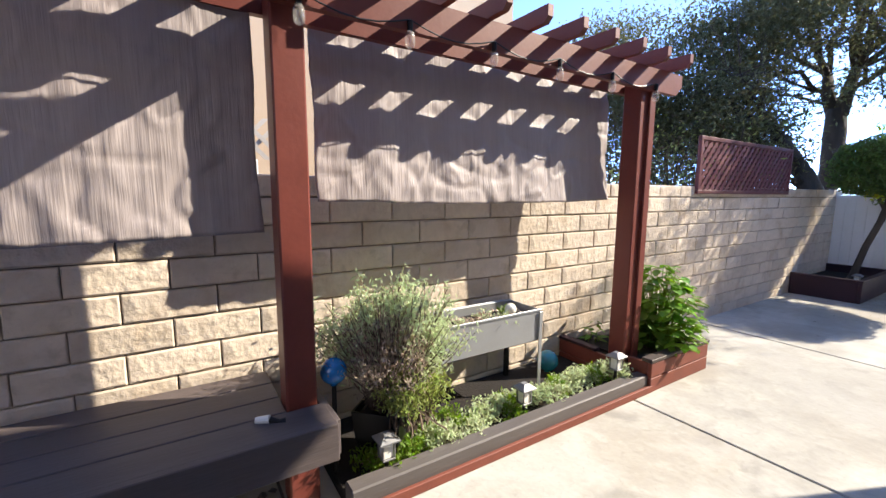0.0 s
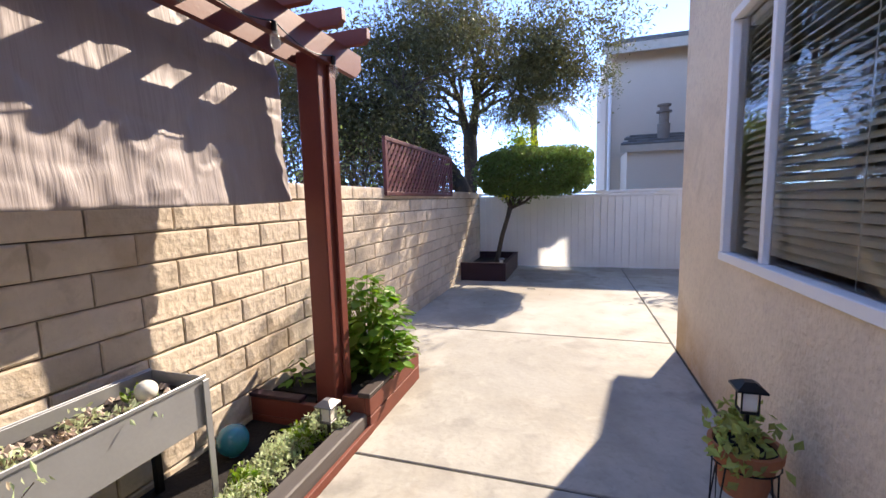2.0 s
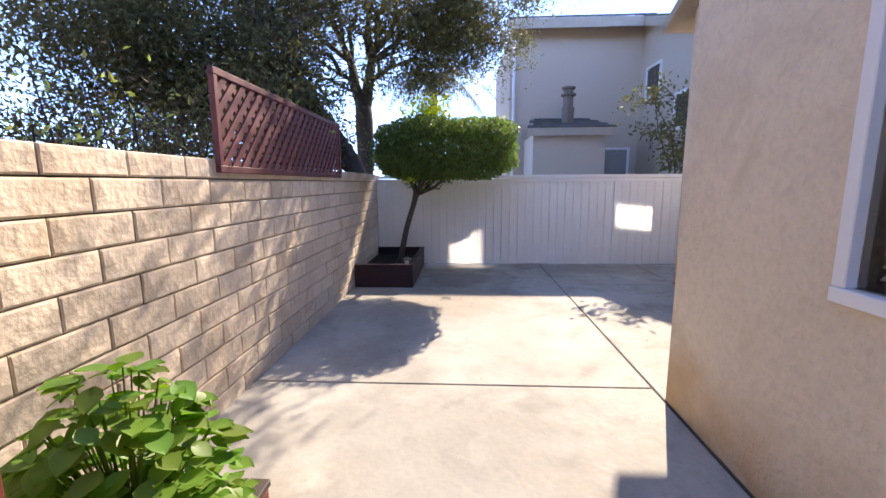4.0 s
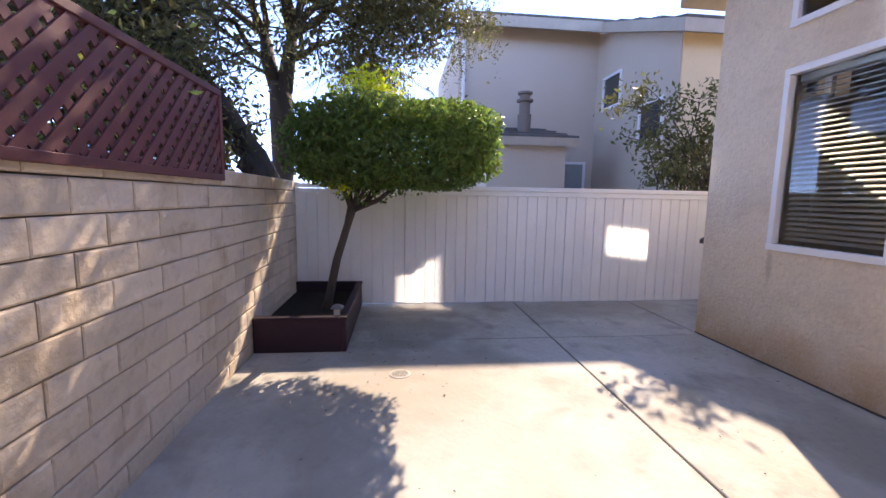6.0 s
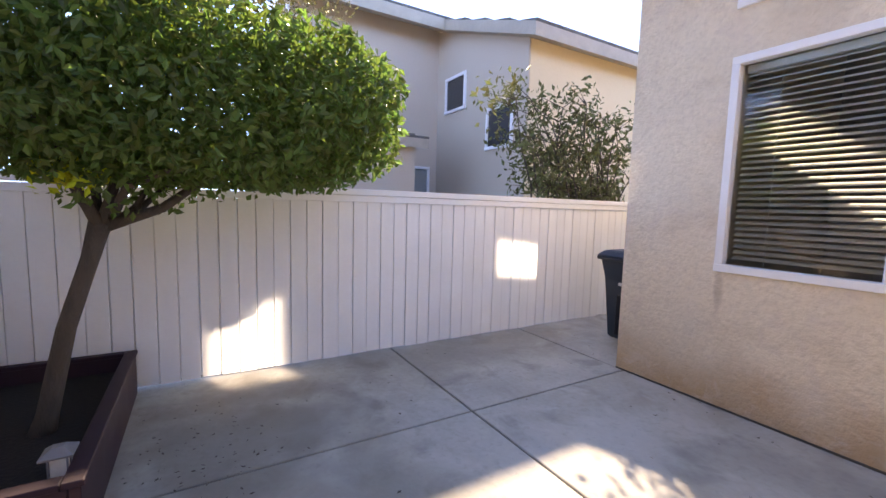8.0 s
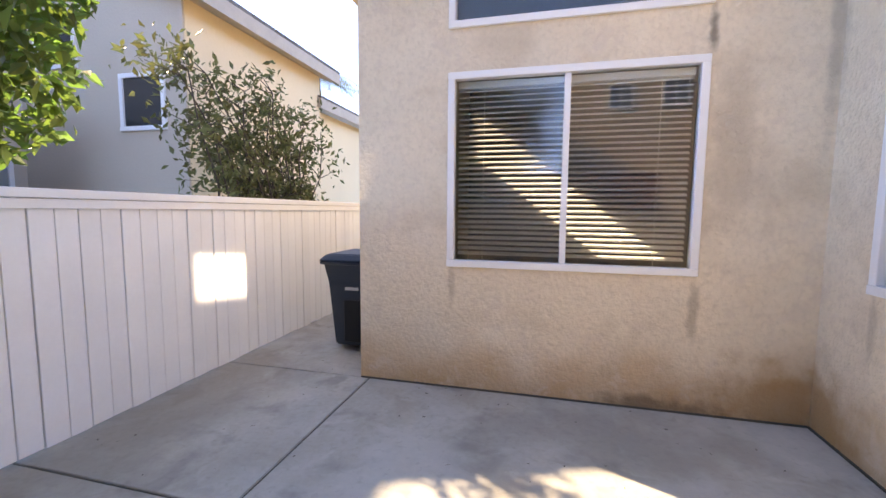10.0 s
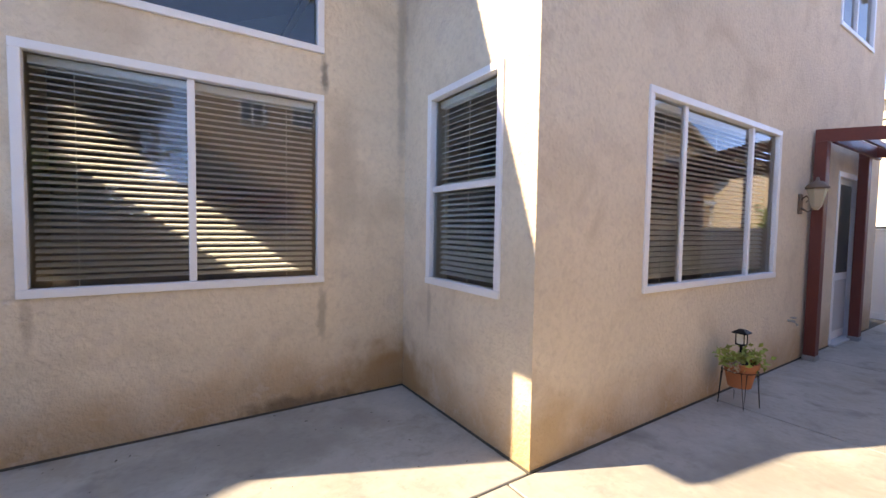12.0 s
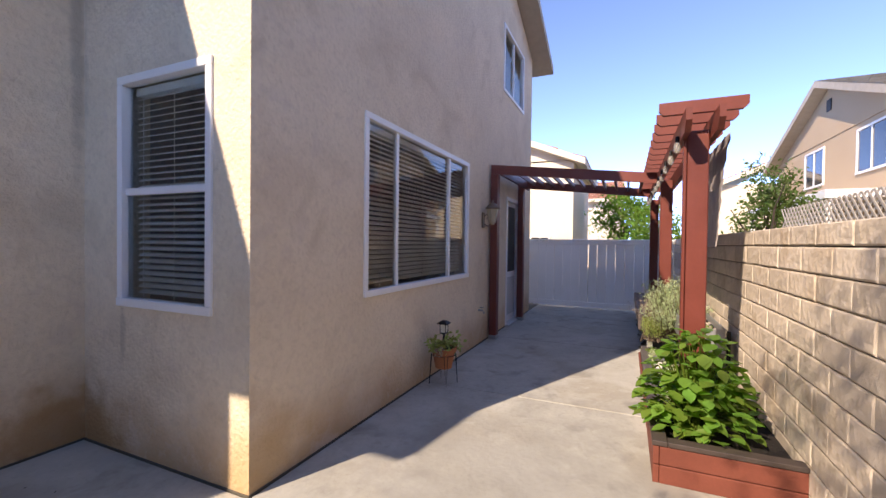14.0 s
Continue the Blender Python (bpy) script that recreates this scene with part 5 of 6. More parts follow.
# wall lantern
wl = thing("wall_lantern", "bronze carriage lantern on a scrolled arm beside the patio door", "wall lamp")
CREAM = mat("bronze_enamel", (0.16, 0.11, 0.08), 0.45, bump=0.05)
boxpart("back_plate", (0.76, 0.86, HY + 0.001, HY + 0.02, 1.70, 1.92), CREAM, wl)
b = bmesh.new()
tube(b, [(0.81, HY + 0.02, 1.76), (0.81, HY + 0.08, 1.72), (0.81, HY + 0.14, 1.76), (0.81, HY + 0.15, 1.82)], [0.01] * 4, 6)
tube(b, [(0.81, HY + 0.02, 1.86), (0.81, HY + 0.06, 1.90), (0.81, HY + 0.09, 1.86), (0.81, HY + 0.06, 1.83)], [0.008] * 4, 6)
part("arm", b, CREAM, wl, smooth=True)
b = bmesh.new()
turned(b, [(0.02, 1.74), (0.05, 1.78), (0.09, 1.96), (0.085, 1.97)], 0.81, HY + 0.15, 6)
part("lens", b, LAMPTAN, wl)
b = bmesh.new()
turned(b, [(0.105, 1.972), (0.11, 1.985), (0.05, 2.05), (0.02, 2.06), (0.012, 2.10)], 0.81, HY + 0.15, 12)
part("cap", b, CREAM, wl, smooth=True)

# hose tap
tap = thing("hose_tap", "small brass hose tap on the stucco wall", "tap")
b = bmesh.new()
tube(b, [(0.95, HY, 0.5), (0.95, HY + 0.06, 0.5), (0.95, HY + 0.09, 0.46)], [0.014, 0.014, 0.016], 8)
part("spout", b, STEEL, tap)
b = bmesh.new()
turned(b, [(0.028, 0.535), (0.03, 0.545), (0.005, 0.55)], 0.95, HY + 0.05, 10)
part("handle", b, STEEL, tap)

# terracotta pot on a wire stand
pt = thing("potted_plant", "terracotta pot of trailing succulents on a wire stand", "plant pot")
PX, PY = 2.69, -0.30
b = bmesh.new()
turned(b, [(0.085, 0.17), (0.12, 0.345), (0.135, 0.345), (0.138, 0.385), (0.12, 0.385), (0.115, 0.36)], PX, PY, 24)
part("pot", b, TERRA, pt)
b = bmesh.new()
turned(b, [(0.113, 0.34), (0.114, 0.366)], PX, PY, 20)
part("soil", b, SOIL, pt)
b = bmesh.new()
ring = [(PX + 0.128 * math.cos(a * math.tau / 24), PY + 0.128 * math.sin(a * math.tau / 24), 0.31) for a in range(25)]
tube(b, ring, [0.004] * 25, 5, False)
for k in range(4):
    a = k * math.tau / 4 + 0.6
    ca, sa = math.cos(a), math.sin(a)
    tube(b, [(PX + (0.128) * ca - 0.02 * sa, PY + 0.128 * sa + 0.02 * ca, 0.31), (PX + 0.15 * ca, PY + 0.15 * sa, 0.004), (PX + 0.128 * ca + 0.02 * sa, PY + 0.128 * sa - 0.02 * ca, 0.31)], [0.004] * 3, 5)
part("wire_stand", b, IRON, pt)
r = np.random.default_rng(77)
cs = np.concatenate([np.array((PX, PY, 0.42)) + r.normal(size=(110, 3)) * np.array((0.075, 0.07, 0.035)), np.array((PX - 0.1, PY + 0.06, 0.40)) + r.normal(size=(80, 3)) * np.array((0.04, 0.04, 0.06)),
                     np.array((PX + 0.13, PY - 0.02, 0.42)) + r.normal(size=(110, 3)) * np.array((0.04, 0.05, 0.04))])
leaves("foliage", cs, 0.05, LEAF_SPILL, pt, 78, 0.6, 0.4)
leaves("foliage", np.array((PX + 0.17, PY + 0.02, 0.37)) + r.normal(size=(60, 3)) * 0.025, 0.03, LEAF_DRY, pt, 79, 0.6, 0.4)
path_lamp(PX, PY, 0.366, 0.66, IRON, "black square lantern standing in the terracotta pot")

# palms beyond the neighbours' roofs
def palm_tree(px, py, pz, seed, reach, n):
    palm = thing("palm_tree", "distant palm with drooping feathery fronds above the roofs", "palm tree")
    b = bmesh.new()
    tube(b, [(px, py - 0.2, -0.1), (px - 0.1, py - 0.1, pz * 0.55), (px, py, pz)], [0.2, 0.15, 0.12], 8)
    part("trunk", b, BARK, palm)
    rp = random.Random(seed)
    for k in range(n):
        a = k * math.tau / n + rp.uniform(-0.1, 0.1)
        up, L = rp.uniform(0.1, 1.2), rp.uniform(1.3, 1.9) * reach
        vs, fs = [], []
        spine = [Vector((px + math.cos(a) * L * t, py + math.sin(a) * L * t, pz + (up * t - 1.3 * t * t) * reach)) for t in (i / 24 for i in range(25))]
        side = Vector((-math.sin(a), math.cos(a), 0))
        for i in range(1, 25):
            for s in (-1, 1):
                w = 0.5 * math.sin(math.pi * (0.15 + 0.8 * i / 25)) * rp.uniform(0.8, 1.15)
                tip = spine[i] + side * s * w + (spine[i] - spine[i - 1]) * 2.5 - Vector((0, 0, 0.4 * w))
                n0 = len(vs)
                vs += [tuple(spine[i - 1]), tuple(spine[i - 1].lerp(spine[i], 0.45)), tuple(tip)]
                fs.append((n0, n0 + 1, n0 + 2))
        fr = new("frond", quads_mesh("frond", vs, fs, LEAF_BIG))
        fr.parent = palm


palm_tree(13.9, -11.0, 5.6, 9, 1.0, 22)
palm_tree(18.0, 2.0, 5.3, 12, 1.35, 26)

# leaf litter and grit on the concrete
r = np.random.default_rng(90)
spots = [np.stack([r.normal(8.5, 0.35, 130), r.normal(1.15, 0.3, 130)], 1), np.stack([r.uniform(5.2, 9.4, 60), r.uniform(-2.0, 1.9, 60)], 1),
         np.stack([r.uniform(8.3, 9.5, 40), r.uniform(-4.5, 0.5, 40)], 1), np.stack([r.uniform(5.0, 8.2, 34), r.uniform(-2.15, -0.8, 34)], 1), np.stack([r.normal(7.6, 0.5, 60), r.normal(1.2, 0.3, 60)], 1)]
xy = np.concatenate(spots)
xy = xy[~((xy[:, 0] > 7.9) & (xy[:, 1] > 1.5))]
ob = leaves("leaf_litter", np.column_stack([xy, np.full(len(xy), 0.004)]), 0.028, BARK, None, 91, 0.5, 0.0, 0.02)
for q in ob.data.vertices:
    q.co.z = 0.003 + (q.co.z - 0.004) * 0.12 + 0.004
tagged(ob, "dry dark leaf litter and grit scattered on the concrete", "leaf litter", kind="stuff")
vs, fs = [], []
for k in range(420):
    x, y, s = r.uniform(-2.4, 0.5), r.uniform(1.62, 2.33), r.uniform(0.012, 0.03)
    n0 = len(vs)
    for d in ((1, 0, 0), (0, 1, 0), (-1, 0, 0), (0, -1, 0), (0, 0, 0.7), (0, 0, -0.3)):
        vs.append((x + d[0] * s * r.uniform(0.7, 1.2), y + d[1] * s * r.uniform(0.7, 1.2), 0.012 + d[2] * s))
    fs += [(n0 + i, n0 + (i + 1) % 4, n0 + 4) for i in range(4)] + [(n0 + (i + 1) % 4, n0 + i, n0 + 5) for i in range(4)]
GRAVEL = mat("dark_gravel", (0.10, 0.09, 0.085), 0.8, island=0.6, bump=0.2)
tagged(new("gravel", quads_mesh("gravel", vs, fs, GRAVEL)), "dark loose gravel under the bench", "gravel", kind="stuff")

# wheeled bin
wb = thing("wheelie_bin", "dark navy plastic wheeled bin with closed lid beside the house", "bin")
BX, BY = 8.62, -3.0
b = bmesh.new()
lo = [b.verts.new((BX + i * 0.22, BY + j * 0.24, 0.06)) for i, j in ((-1, -1), (1, -1), (1, 1), (-1, 1))]
md = [b.verts.new((BX + i * 0.265, BY + j * 0.29, 0.72)) for i, j in ((-1, -1), (1, -1), (1, 1), (-1, 1))]
hi = [b.verts.new((BX + i * 0.30, BY + j * 0.33, 0.93)) for i, j in ((-1, -1), (1, -1), (1, 1), (-1, 1))]
b.faces.new(lo[::-1])
b.faces.new(hi)
for p, q in ((lo, md), (md, hi)):
    for i in range(4):
        b.faces.new((p[i], p[(i + 1) % 4], q[(i + 1) % 4], q[i]))
bmesh.ops.bevel(b, geom=b.edges[:], offset=0.02, segments=2, affect="EDGES")
part("body", b, BIN, wb)
boxpart("rim", (BX - 0.325, BX + 0.325, BY - 0.355, BY + 0.355, 0.915, 0.95), BIN, wb, bev=0.01)
b = bmesh.new()
lo = [b.verts.new((BX + i * 0.34, BY + j * 0.37, 0.952)) for i, j in ((-1, -1), (1, -1), (1, 1), (-1, 1))]
hi = [b.verts.new((BX + i * 0.27, BY + j * 0.30, 1.02)) for i, j in ((-1, -1), (1, -1), (1, 1), (-1, 1))]
b.faces.new(lo[::-1])
b.faces.new(hi)
for i in range(4):
    b.faces.new((lo[i], lo[(i + 1) % 4], hi[(i + 1) % 4], hi[i]))
bmesh.ops.bevel(b, geom=b.edges[:], offset=0.015, segments=2, affect="EDGES")
part("lid", b, BIN, wb)
boxpart("recess_panel", (BX - 0.09, BX + 0.09, BY + 0.24, BY + 0.29, 0.12, 0.55), IRON, wb)
for k in range(6):
    boxpart("stamped_letter", (BX - 0.07 + k * 0.025, BX - 0.053 + k * 0.025, BY + 0.285, BY + 0.3, 0.655, 0.685), GREYPAINT, wb, bev=0)
for s in (-1, 1):
    b = bmesh.new()
    tube(b, [(BX + s * 0.24, BY - 0.26, 0.1), (BX + s * 0.29, BY - 0.26, 0.1)], [0.1, 0.1], 18)
    part("wheel", b, IRON, wb)

# hand tool lying on the bench
nz = thing("hose_nozzle", "white and black garden hose nozzle lying on the bench", "hose nozzle")
b = bmesh.new()
tube(b, [(0.20, 1.80, 0.512), (0.25, 1.77, 0.52)], [0.018, 0.02], 12)
part("body", b, FROST, nz)
b = bmesh.new()
tube(b, [(0.25, 1.77, 0.52), (0.285, 1.75, 0.507), (0.31, 1.745, 0.505)], [0.014, 0.013, 0.018], 12)
part("grip", b, IRON, nz)

# floor drain
DRAINGREY = mat("worn_drain_metal", (0.34, 0.325, 0.29), 0.7, vary=0.2, bump=0.1)
dr = thing("floor_drain", "round worn grey floor drain grate set in the concrete", "drain", kind="structure")
b = bmesh.new()
turned(b, [(0.085, 0.0), (0.085, 0.004), (0.072, 0.005)], 7.40, 1.05, 28)
part("rim", b, DRAINGREY, dr)
for k in range(6):
    o = -0.05 + k * 0.02
    w = math.sqrt(max(0.0, 0.068 ** 2 - o * o))
    boxpart("slot", (7.40 + o - 0.004, 7.40 + o + 0.004, 1.05 - w, 1.05 + w, 0.0045, 0.0062), JOINT, dr, bev=0)


# ---- neighbouring houses ----
def far_window(parent, axis, at, u0, u1, z0, z1, facing, split=True, glass=None):
    w = new("window")
    w.parent = parent

    def dims(a, c, d0, d1, e, f):
        d0, d1 = sorted((at + facing * d0, at + facing * d1))
        return (d0, d1, a, c, e, f) if axis == "x" else (a, c, d0, d1, e, f)

    for d in ((u0, u1, 0, 0.04, z1 - 0.06, z1), (u0, u1, 0, 0.05, z0, z0 + 0.06), (u0, u0 + 0.06, 0, 0.04, z0 + 0.06, z1 - 0.06), (u1 - 0.06, u1, 0, 0.04, z0 + 0.06, z1 - 0.06)):
        boxpart("window_frame", dims(*d), VINYL, w, bev=0.003)
    boxpart("pane", dims(u0 + 0.06, u1 - 0.06, 0.005, 0.012, z0 + 0.06, z1 - 0.06), glass or SCREENGLASS, w, bev=0)
    if not split:
        return
    m = (u0 + u1) / 2
    boxpart("mullion", dims(m - 0.02, m + 0.02, 0.013, 0.035, z0 + 0.06, z1 - 0.06), VINYL, w, bev=0)


HAZEGLASS = mat("pale_door_panel", (0.28, 0.31, 0.31), 0.3, vary=0.05, bump=0)
SCREENGLASS = mat("dark_window_glass", (0.03, 0.035, 0.04), 0.05, vary=0.02, bump=0, spec=0.8)

n1 = thing("neighbour_house", "two-storey grey stucco neighbour house with tiled roof beyond the fence", "house")
boxpart("wall", (13.95, 19, -3.6, -0.25, -0.1, 5.25), STUCCO_GREY, n1, bev=0)
b = bmesh.new()
v = [b.verts.new(p) for y in (-3.5, -6.8) for p in ((11.0, y, -0.1), (14.0, y, -0.1), (14.0, y, 5.24), (11.0, y, 4.2))]
for q in ((0, 1, 2, 3), (7, 6, 5, 4), (0, 4, 5, 1), (1, 5, 6, 2), (2, 6, 7, 3), (3, 7, 4, 0)):
    b.faces.new([v[i] for i in q])
bmesh.ops.recalc_face_normals(b, faces=b.faces[:])
part("wall", b, STUCCO_GREY, n1)
boxpart("wall", (10.985, 10.998, -6.8, -3.52, -0.1, 4.18), STUCCO_CREAM, n1, "cream stucco", bev=0)
boxpart("wall", (11.3, 15, -12, -6.81, -0.1, 3.6), STUCCO_CREAM, n1, "cream stucco", bev=0)
roof("roof", [(10.6, -6.95, 4.22), (10.6, -3.25, 4.22), (13.9, -3.25, 5.42), (13.9, -6.95, 5.42)], n1, ROOFTILE, TRIM, 0.2)
roof("roof", [(13.3, -3.5, 5.22), (13.3, -0.1, 5.22), (16.0, -0.9, 6.2), (16.0, -3.5, 6.2)], n1, ROOFTILE, TRIM, 0.22)
roof("roof", [(10.9, -12, 3.72), (10.9, -6.7, 3.72), (14, -6.7, 4.8), (14, -12, 4.8)], n1, ROOFTILE, TRIM, 0.2)
boxpart("bay", (12.5, 13.94, -2.25, -0.65, -0.1, 2.5), STUCCO_GREY, n1, bev=0)
roof("bay_roof", [(12.3, -2.42, 2.62), (12.3, -0.48, 2.62), (13.93, -0.8, 3.05), (13.93, -2.1, 3.05)], n1, ROOFTILE, TRIM, 0.16, 4, 8)
b = bmesh.new()
turned(b, [(0.13, 2.78), (0.14, 3.15), (0.11, 3.16), (0.11, 3.4), (0.17, 3.41), (0.17, 3.45), (0.1, 3.46), (0.1, 3.55), (0.15, 3.56), (0.15, 3.6)], 12.95, -1.5, 14)
part("flue_pipe", b, FLUE, n1, "dark weathered metal flue")
far_window(n1, "y", -3.5, 12.80, 13.58, 3.40, 4.13, 1, False)
far_window(n1, "y", -3.5, 11.31, 12.07, 2.50, 3.26, 1, False)
far_window(n1, "x", 13.95, -3.32, -2.42, 0.0, 2.32, -1, False, HAZEGLASS)
b = bmesh.new()
tube(b, [(13.90, -0.35, 5.0), (13.90, -0.35, 0.0)], [0.04, 0.04], 8)
part("downpipe", b, VINYL, n1)
n1.scale = (1.25, 1.25, 1.25)
n1.location = (5 * -0.25, 1.1 * -0.25, 1.43 * -0.25)

n2 = thing("neighbour_house", "sunlit tan stucco neighbour house with white windows behind the block wall", "house")
boxpart("wall", (-14.2, -4.3, 7.0, 13, -0.1, 4.75), STUCCO_TAN, n2, bev=0)
boxpart("wall", (-4.298, 6.2, 7.0, 13, -0.1, 6.3), STUCCO_TAN, n2, bev=0)
b = bmesh.new()
v = [b.verts.new(p) for y in (6.98, 7.2) for p in ((-14.2, y, 4.76), (-5.0, y, 4.76), (-9.6, y, 6.4))]
for q in ((0, 1, 2), (5, 4, 3), (0, 3, 4, 1), (1, 4, 5, 2), (2, 5, 3, 0)):
    b.faces.new([v[i] for i in q])
part("wall_gable", b, STUCCO_TAN, n2)
roof("roof", [(-14.8, 13, 4.6), (-14.8, 6.6, 4.6), (-9.6, 6.6, 6.55), (-9.6, 13, 6.55)], n2, ROOFTILE, TRIM, 0.2)
roof("roof", [(-4.4, 6.6, 4.6), (-4.4, 13, 4.6), (-9.6, 13, 6.55), (-9.6, 6.6, 6.55)], n2, ROOFTILE, TRIM, 0.2)
roof("roof", [(-4.3, 6.6, 6.4), (6.6, 6.6, 6.4), (6.6, 10, 7.8), (-4.3, 10, 7.8)], n2, ROOFTILE, TRIM, 0.2)
roof("roof", [(-9.5, 8.4, 6.2), (-3.5, 8.4, 6.2), (-3.5, 10.5, 8.2), (-9.5, 10.5, 8.2)], n2, ROOFTILE, TRIM, 0.2)
for x, w, z in ((-11.4, 1.5, 3.4), (-7.9, 1.5, 3.4), (-2.5, 0.7, 4.3), (0.9, 0.7, 4.3), (3.15, 0.68, 4.3), (4.52, 0.68, 4.25)):
    far_window(n2, "y", 7.0, x, x + w, z, z + (1.2 if w > 1 else 0.72), -1)
boxpart("vent", (-9.75, -9.45, 6.95, 6.978, 5.6, 5.95), IRON, n2)
boxpart("patio_roof", (-10.5, -4.5, 5.2, 6.95, 2.5, 2.68), VINYL, n2)
for x in (-10.4, -4.7):
    boxpart("patio_post", (x, x + 0.1, 5.25, 5.35, -0.1, 2.49), VINYL, n2)
n3 = thing("neighbour_house", "pale cream neighbour house with red tile roof beyond the gate", "house")
boxpart("wall", (-14, -8, -9, -0.25, -0.1, 4.35), STUCCO_PALE, n3, bev=0)
roof("roof", [(-7.6, -9, 4.35), (-7.6, -4.4, 6.1), (-14, -4.4, 6.1), (-14, -9, 4.35)], n3, REDTILE, STUCCO_PALE, 0.2)
roof("roof", [(-14, 0.15, 4.3), (-7.6, 0.15, 4.3), (-7.6, -4.4, 6.1), (-14, -4.4, 6.1)], n3, REDTILE, STUCCO_PALE, 0.2)
b = bmesh.new()
v = [b.verts.new(p) for x in (-8.0, -8.2) for p in ((x, -0.25, 4.3), (x, -8.6, 4.3), (x, -4.4, 5.85))]
for q in ((0, 1, 2), (5, 4, 3), (0, 3, 4, 1), (1, 4, 5, 2), (2, 5, 3, 0)):
    b.faces.new([v[i] for i in q])
part("wall_gable", b, STUCCO_PALE, n3)
far_window(n3, "x", -8, -1.7, -1.0, 1.2, 1.75, 1)
n5 = thing("neighbour_house", "cream neighbour house with red tile roof in the distance", "house")
boxpart("wall", (-22, -15.5, 5.2, 7.6, -0.1, 4.2), STUCCO_PALE, n5, bev=0)
roof("roof", [(-15.2, 4.8, 4.2), (-22, 4.8, 4.2), (-22, 7.2, 5.2), (-15.2, 7.2, 5.2)], n5, REDTILE, STUCCO_PALE, 0.2)
n6 = thing("neighbour_house", "small distant cream houses down the street", "house")
boxpart("wall", (-30, -24, -2.5, 1.2, -0.1, 4.6), STUCCO_PALE, n6, bev=0)
roof("roof", [(-23.5, -2.8, 4.6), (-23.5, 1.5, 4.6), (-27, 1.2, 6.2), (-27, -2.5, 6.2)], n6, REDTILE, STUCCO_PALE, 0.2)

lat2 = thing("lattice_awning", "white diagonal lattice standing above the neighbour's yard", "lattice")
GREYLATH = mat("weathered_lath", (0.42, 0.39, 0.36), 0.8, vary=0.15, bump=0.1, per_object=0.1)
for k in range(24):
    for s in (-1, 1):
        x = -2.75 + k * 0.14 + (0.36 if s < 0 else 0.0)
        b = bmesh.new()
        v = [b.verts.new((x + s * 0.36 * t + d, 4.0 + 0.008 * s + e, 1.79 + 0.36 * t)) for e in (0, 0.007) for t, d in ((-0.0, -0.026), (0.0, 0.026), (1, 0.026), (1, -0.026))]
        for q in ((0, 1, 2, 3), (7, 6, 5, 4), (0, 4, 5, 1), (1, 5, 6, 2), (2, 6, 7, 3), (3, 7, 4, 0)):
            b.faces.new([v[i] for i in q])
        part("slat", b, GREYLATH, lat2)
boxpart("rail", (-2.8, 0.6, 3.98, 4.03, 1.74, 1.79), VINYL, lat2)
for x in (-2.8, -1.1, 0.55):
    boxpart("post", (x, x + 0.05, 3.98, 4.03, -0.1, 1.74), VINYL, lat2)


def far_tree(label, at, r, h, n, leaf, material, seed):
    t = thing("tree", label, "tree")
    b = bmesh.new()
    rr = random.Random(seed)
    tube(b, [(at[0], at[1], -0.1), (at[0] + 0.05, at[1], h * 0.45), (at[0], at[1] + 0.1, h * 0.7)], [0.1, 0.07, 0.04], 7)
    for k in range(7):
        branch(b, (at[0], at[1], h * 0.4), (at[0] + rr.gauss(0, r * 0.5), at[1] + rr.gauss(0, r * 0.5), h * rr.uniform(0.6, 0.95)), 0.04, 0.01, rr, 0.15, 5, 3)
    part("trunk", b, BARK, t)
    g = np.random.default_rng(seed)
    pp = []
    for k in range(int(n / 60)):
        d = g.normal(size=3)
        d /= np.linalg.norm(d)
        c = np.array((at[0], at[1], h * 0.68)) + d * np.array((r, r, h * 0.34)) * g.uniform(0.4, 1)
        pp.append(c + g.normal(size=(60, 3)) * r * 0.2)
    leaves("crown", np.concatenate(pp), leaf, material, t, seed, 0.45)


far_tree("green citrus tree standing behind the block wall", (-4.6, 4.3), 0.75, 3.2, 2600, 0.12, LEAF_HEDGE, 81)
far_tree("bright green tree beyond the far gate", (-11.5, 1.4), 1.1, 3.6, 3600, 0.16, LEAF_HYDR, 82)
far_tree("bright green tree beyond the far gate", (-9.0, 2.4), 0.9, 2.8, 2400, 0.14, LEAF_HYDR, 83)

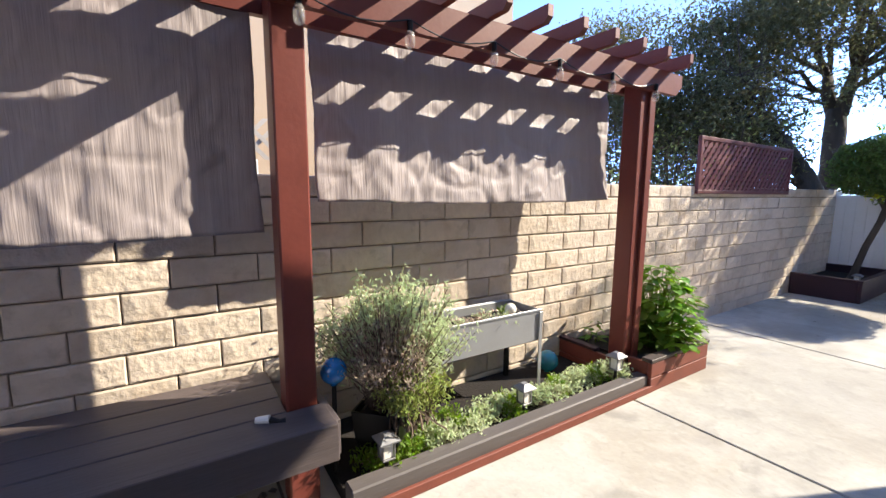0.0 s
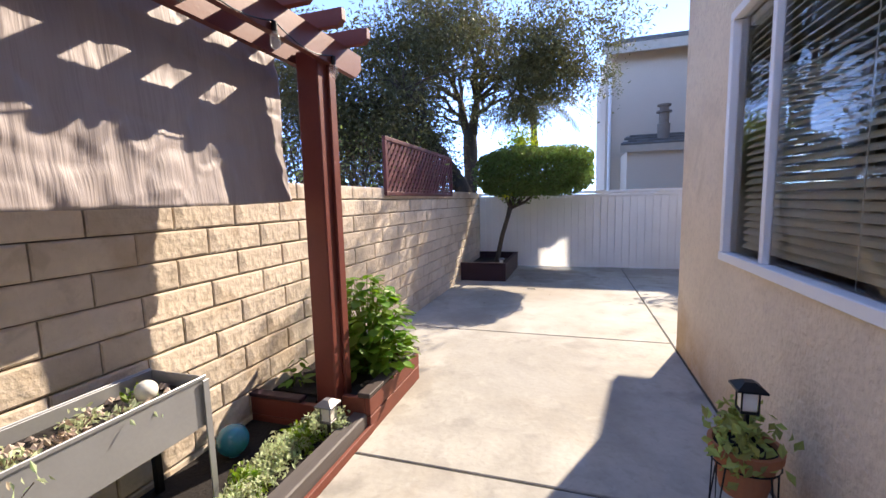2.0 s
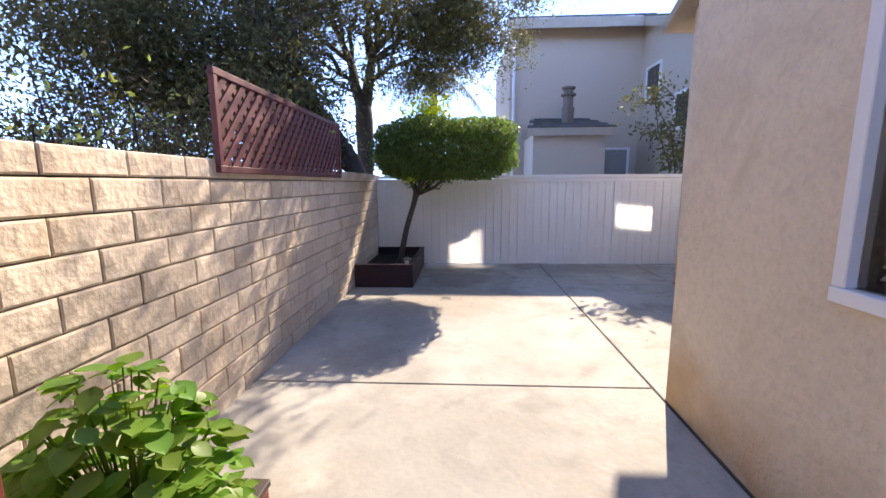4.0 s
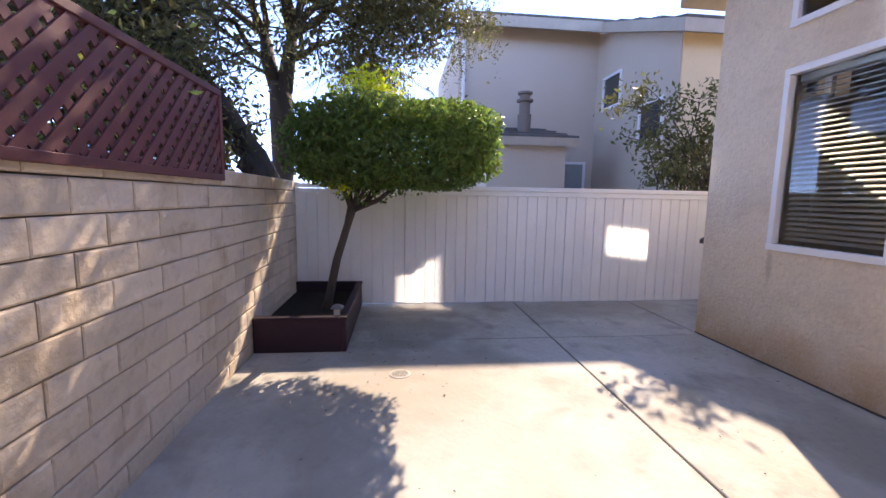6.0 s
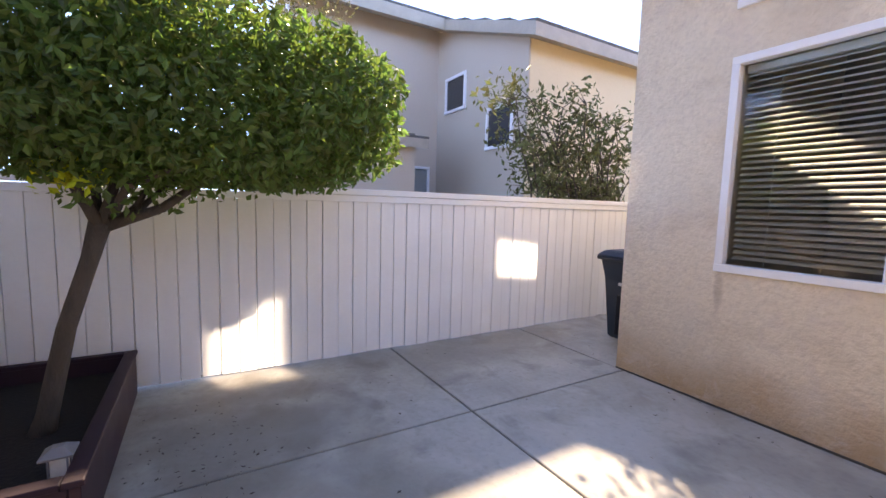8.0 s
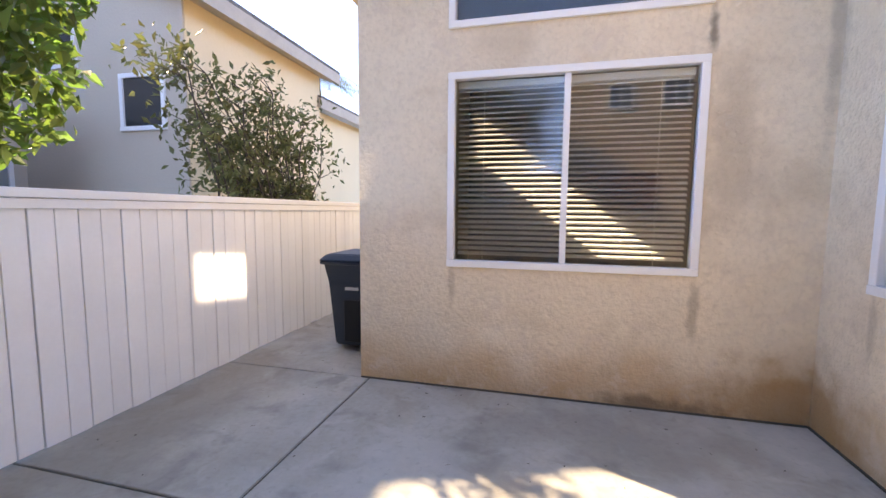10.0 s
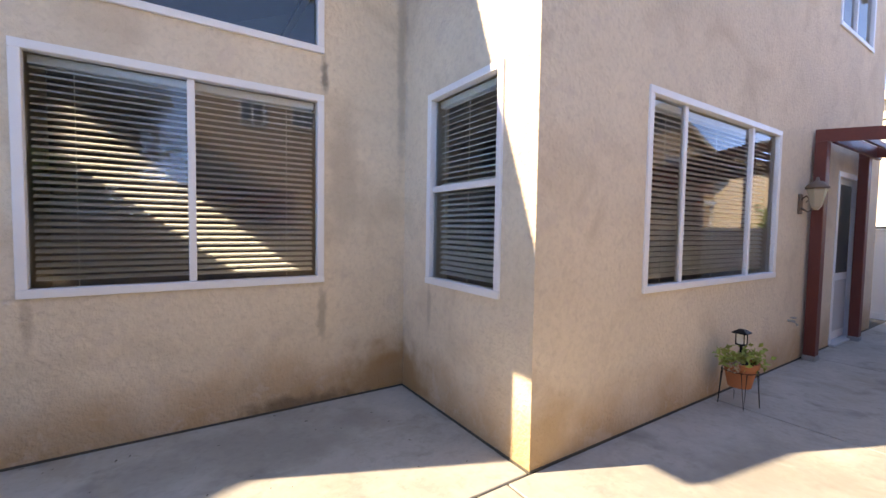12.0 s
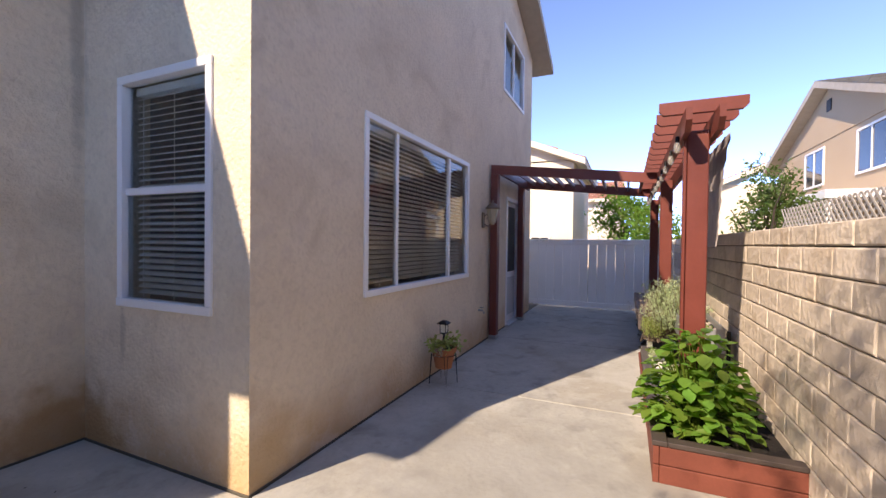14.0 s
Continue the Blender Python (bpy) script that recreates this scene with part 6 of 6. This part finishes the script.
# ---- blocks of the garden wall ----
def block_mesh(length, height, seed, depth=0.05):
    """A split-face block: rough front towards -y."""
    us = (0, 0.015, 0.14, 0.29, 0.44, 0.58, 0.72, 0.86, 0.985, 1)
    ws = (0, 0.07, 0.3, 0.52, 0.74, 0.94, 1)
    nx, nz = len(us) - 1, len(ws) - 1
    vs, fs = [], []
    for j in range(nz + 1):
        for i in range(nx + 1):
            u, w = us[i], ws[j]
            edge = i in (0, nx) or j in (0, nz)
            q = Vector((u * length * 9, w * height * 9, seed * 5.1))
            d = 0.002 * noise.noise(q * 2) if edge else -0.005 - 0.002 * math.sin(math.pi * w) - 0.003 * noise.noise(q * 0.8) - 0.004 * noise.noise(q * 2.7) - (0.002 if j == 1 else 0)
            d *= min(1, min(u, 1 - u) / 0.06 + 0.5)
            wob = 0.004 * noise.noise(Vector((u * 4 + seed, j * 3.0, seed * 2.0)))
            vs.append(((u - 0.5) * length + (0.002 * noise.noise(Vector((j * 1.3, i, seed)))), d, (w - 0.5) * height + (wob if not edge else 0.35 * wob)))
    for j in range(nz):
        for i in range(nx):
            k = j * (nx + 1) + i
            fs.append((k, k + 1, k + nx + 2, k + nx + 1))
    k = len(vs)
    a, c = length / 2, height / 2
    vs += [(-a, depth, -c), (a, depth, -c), (a, depth, c), (-a, depth, c)]
    top = nz * (nx + 1)
    fs += [(0, k, k + 1, nx), (nx, k + 1, k + 2, top + nx), (top + nx, k + 2, k + 3, top), (top, k + 3, k, 0)]
    return quads_mesh("block", vs, fs, BLOCK)


PITCH, COURSE, JT = 0.4055, 0.1517, 0.007
FULL = [block_mesh(PITCH - JT, COURSE - JT, s) for s in range(7)]
CAP = [block_mesh(PITCH - JT, WALL_TOP - 1.479 - 0.004, s + 20, 0.165) for s in range(3)]
rest_v, rest_f = [], []
rw = random.Random(5)
for c in range(-1, 11):
    z = 0.11 + COURSE * (c - 0.5)
    shift = 0.0 if c % 2 else PITCH / 2
    if c == 10:
        z0 = 1.479
        z = (z0 + WALL_TOP) / 2
    if z + COURSE / 2 < 0.02:
        continue
    for k in range(-10, 25):
        x = 0.12 + shift + k * PITCH
        if x > FENCE_X + 0.1:
            continue
        me = rw.choice(CAP if c == 10 else FULL)
        y = WALL_Y + rw.uniform(-0.002, 0.003)
        if x > -0.4:
            shared("block", me, wall, (x, y, z))
        else:
            n = len(rest_v)
            rest_v += [(v.co.x + x, v.co.y + y, v.co.z + z) for v in me.vertices]
            rest_f += [tuple(i + n for i in p.vertices) for p in me.polygons]
ob = new("block_courses", quads_mesh("block_courses", rest_v, rest_f, BLOCK))
ob.parent = wall
ob["kind"] = "stuff"
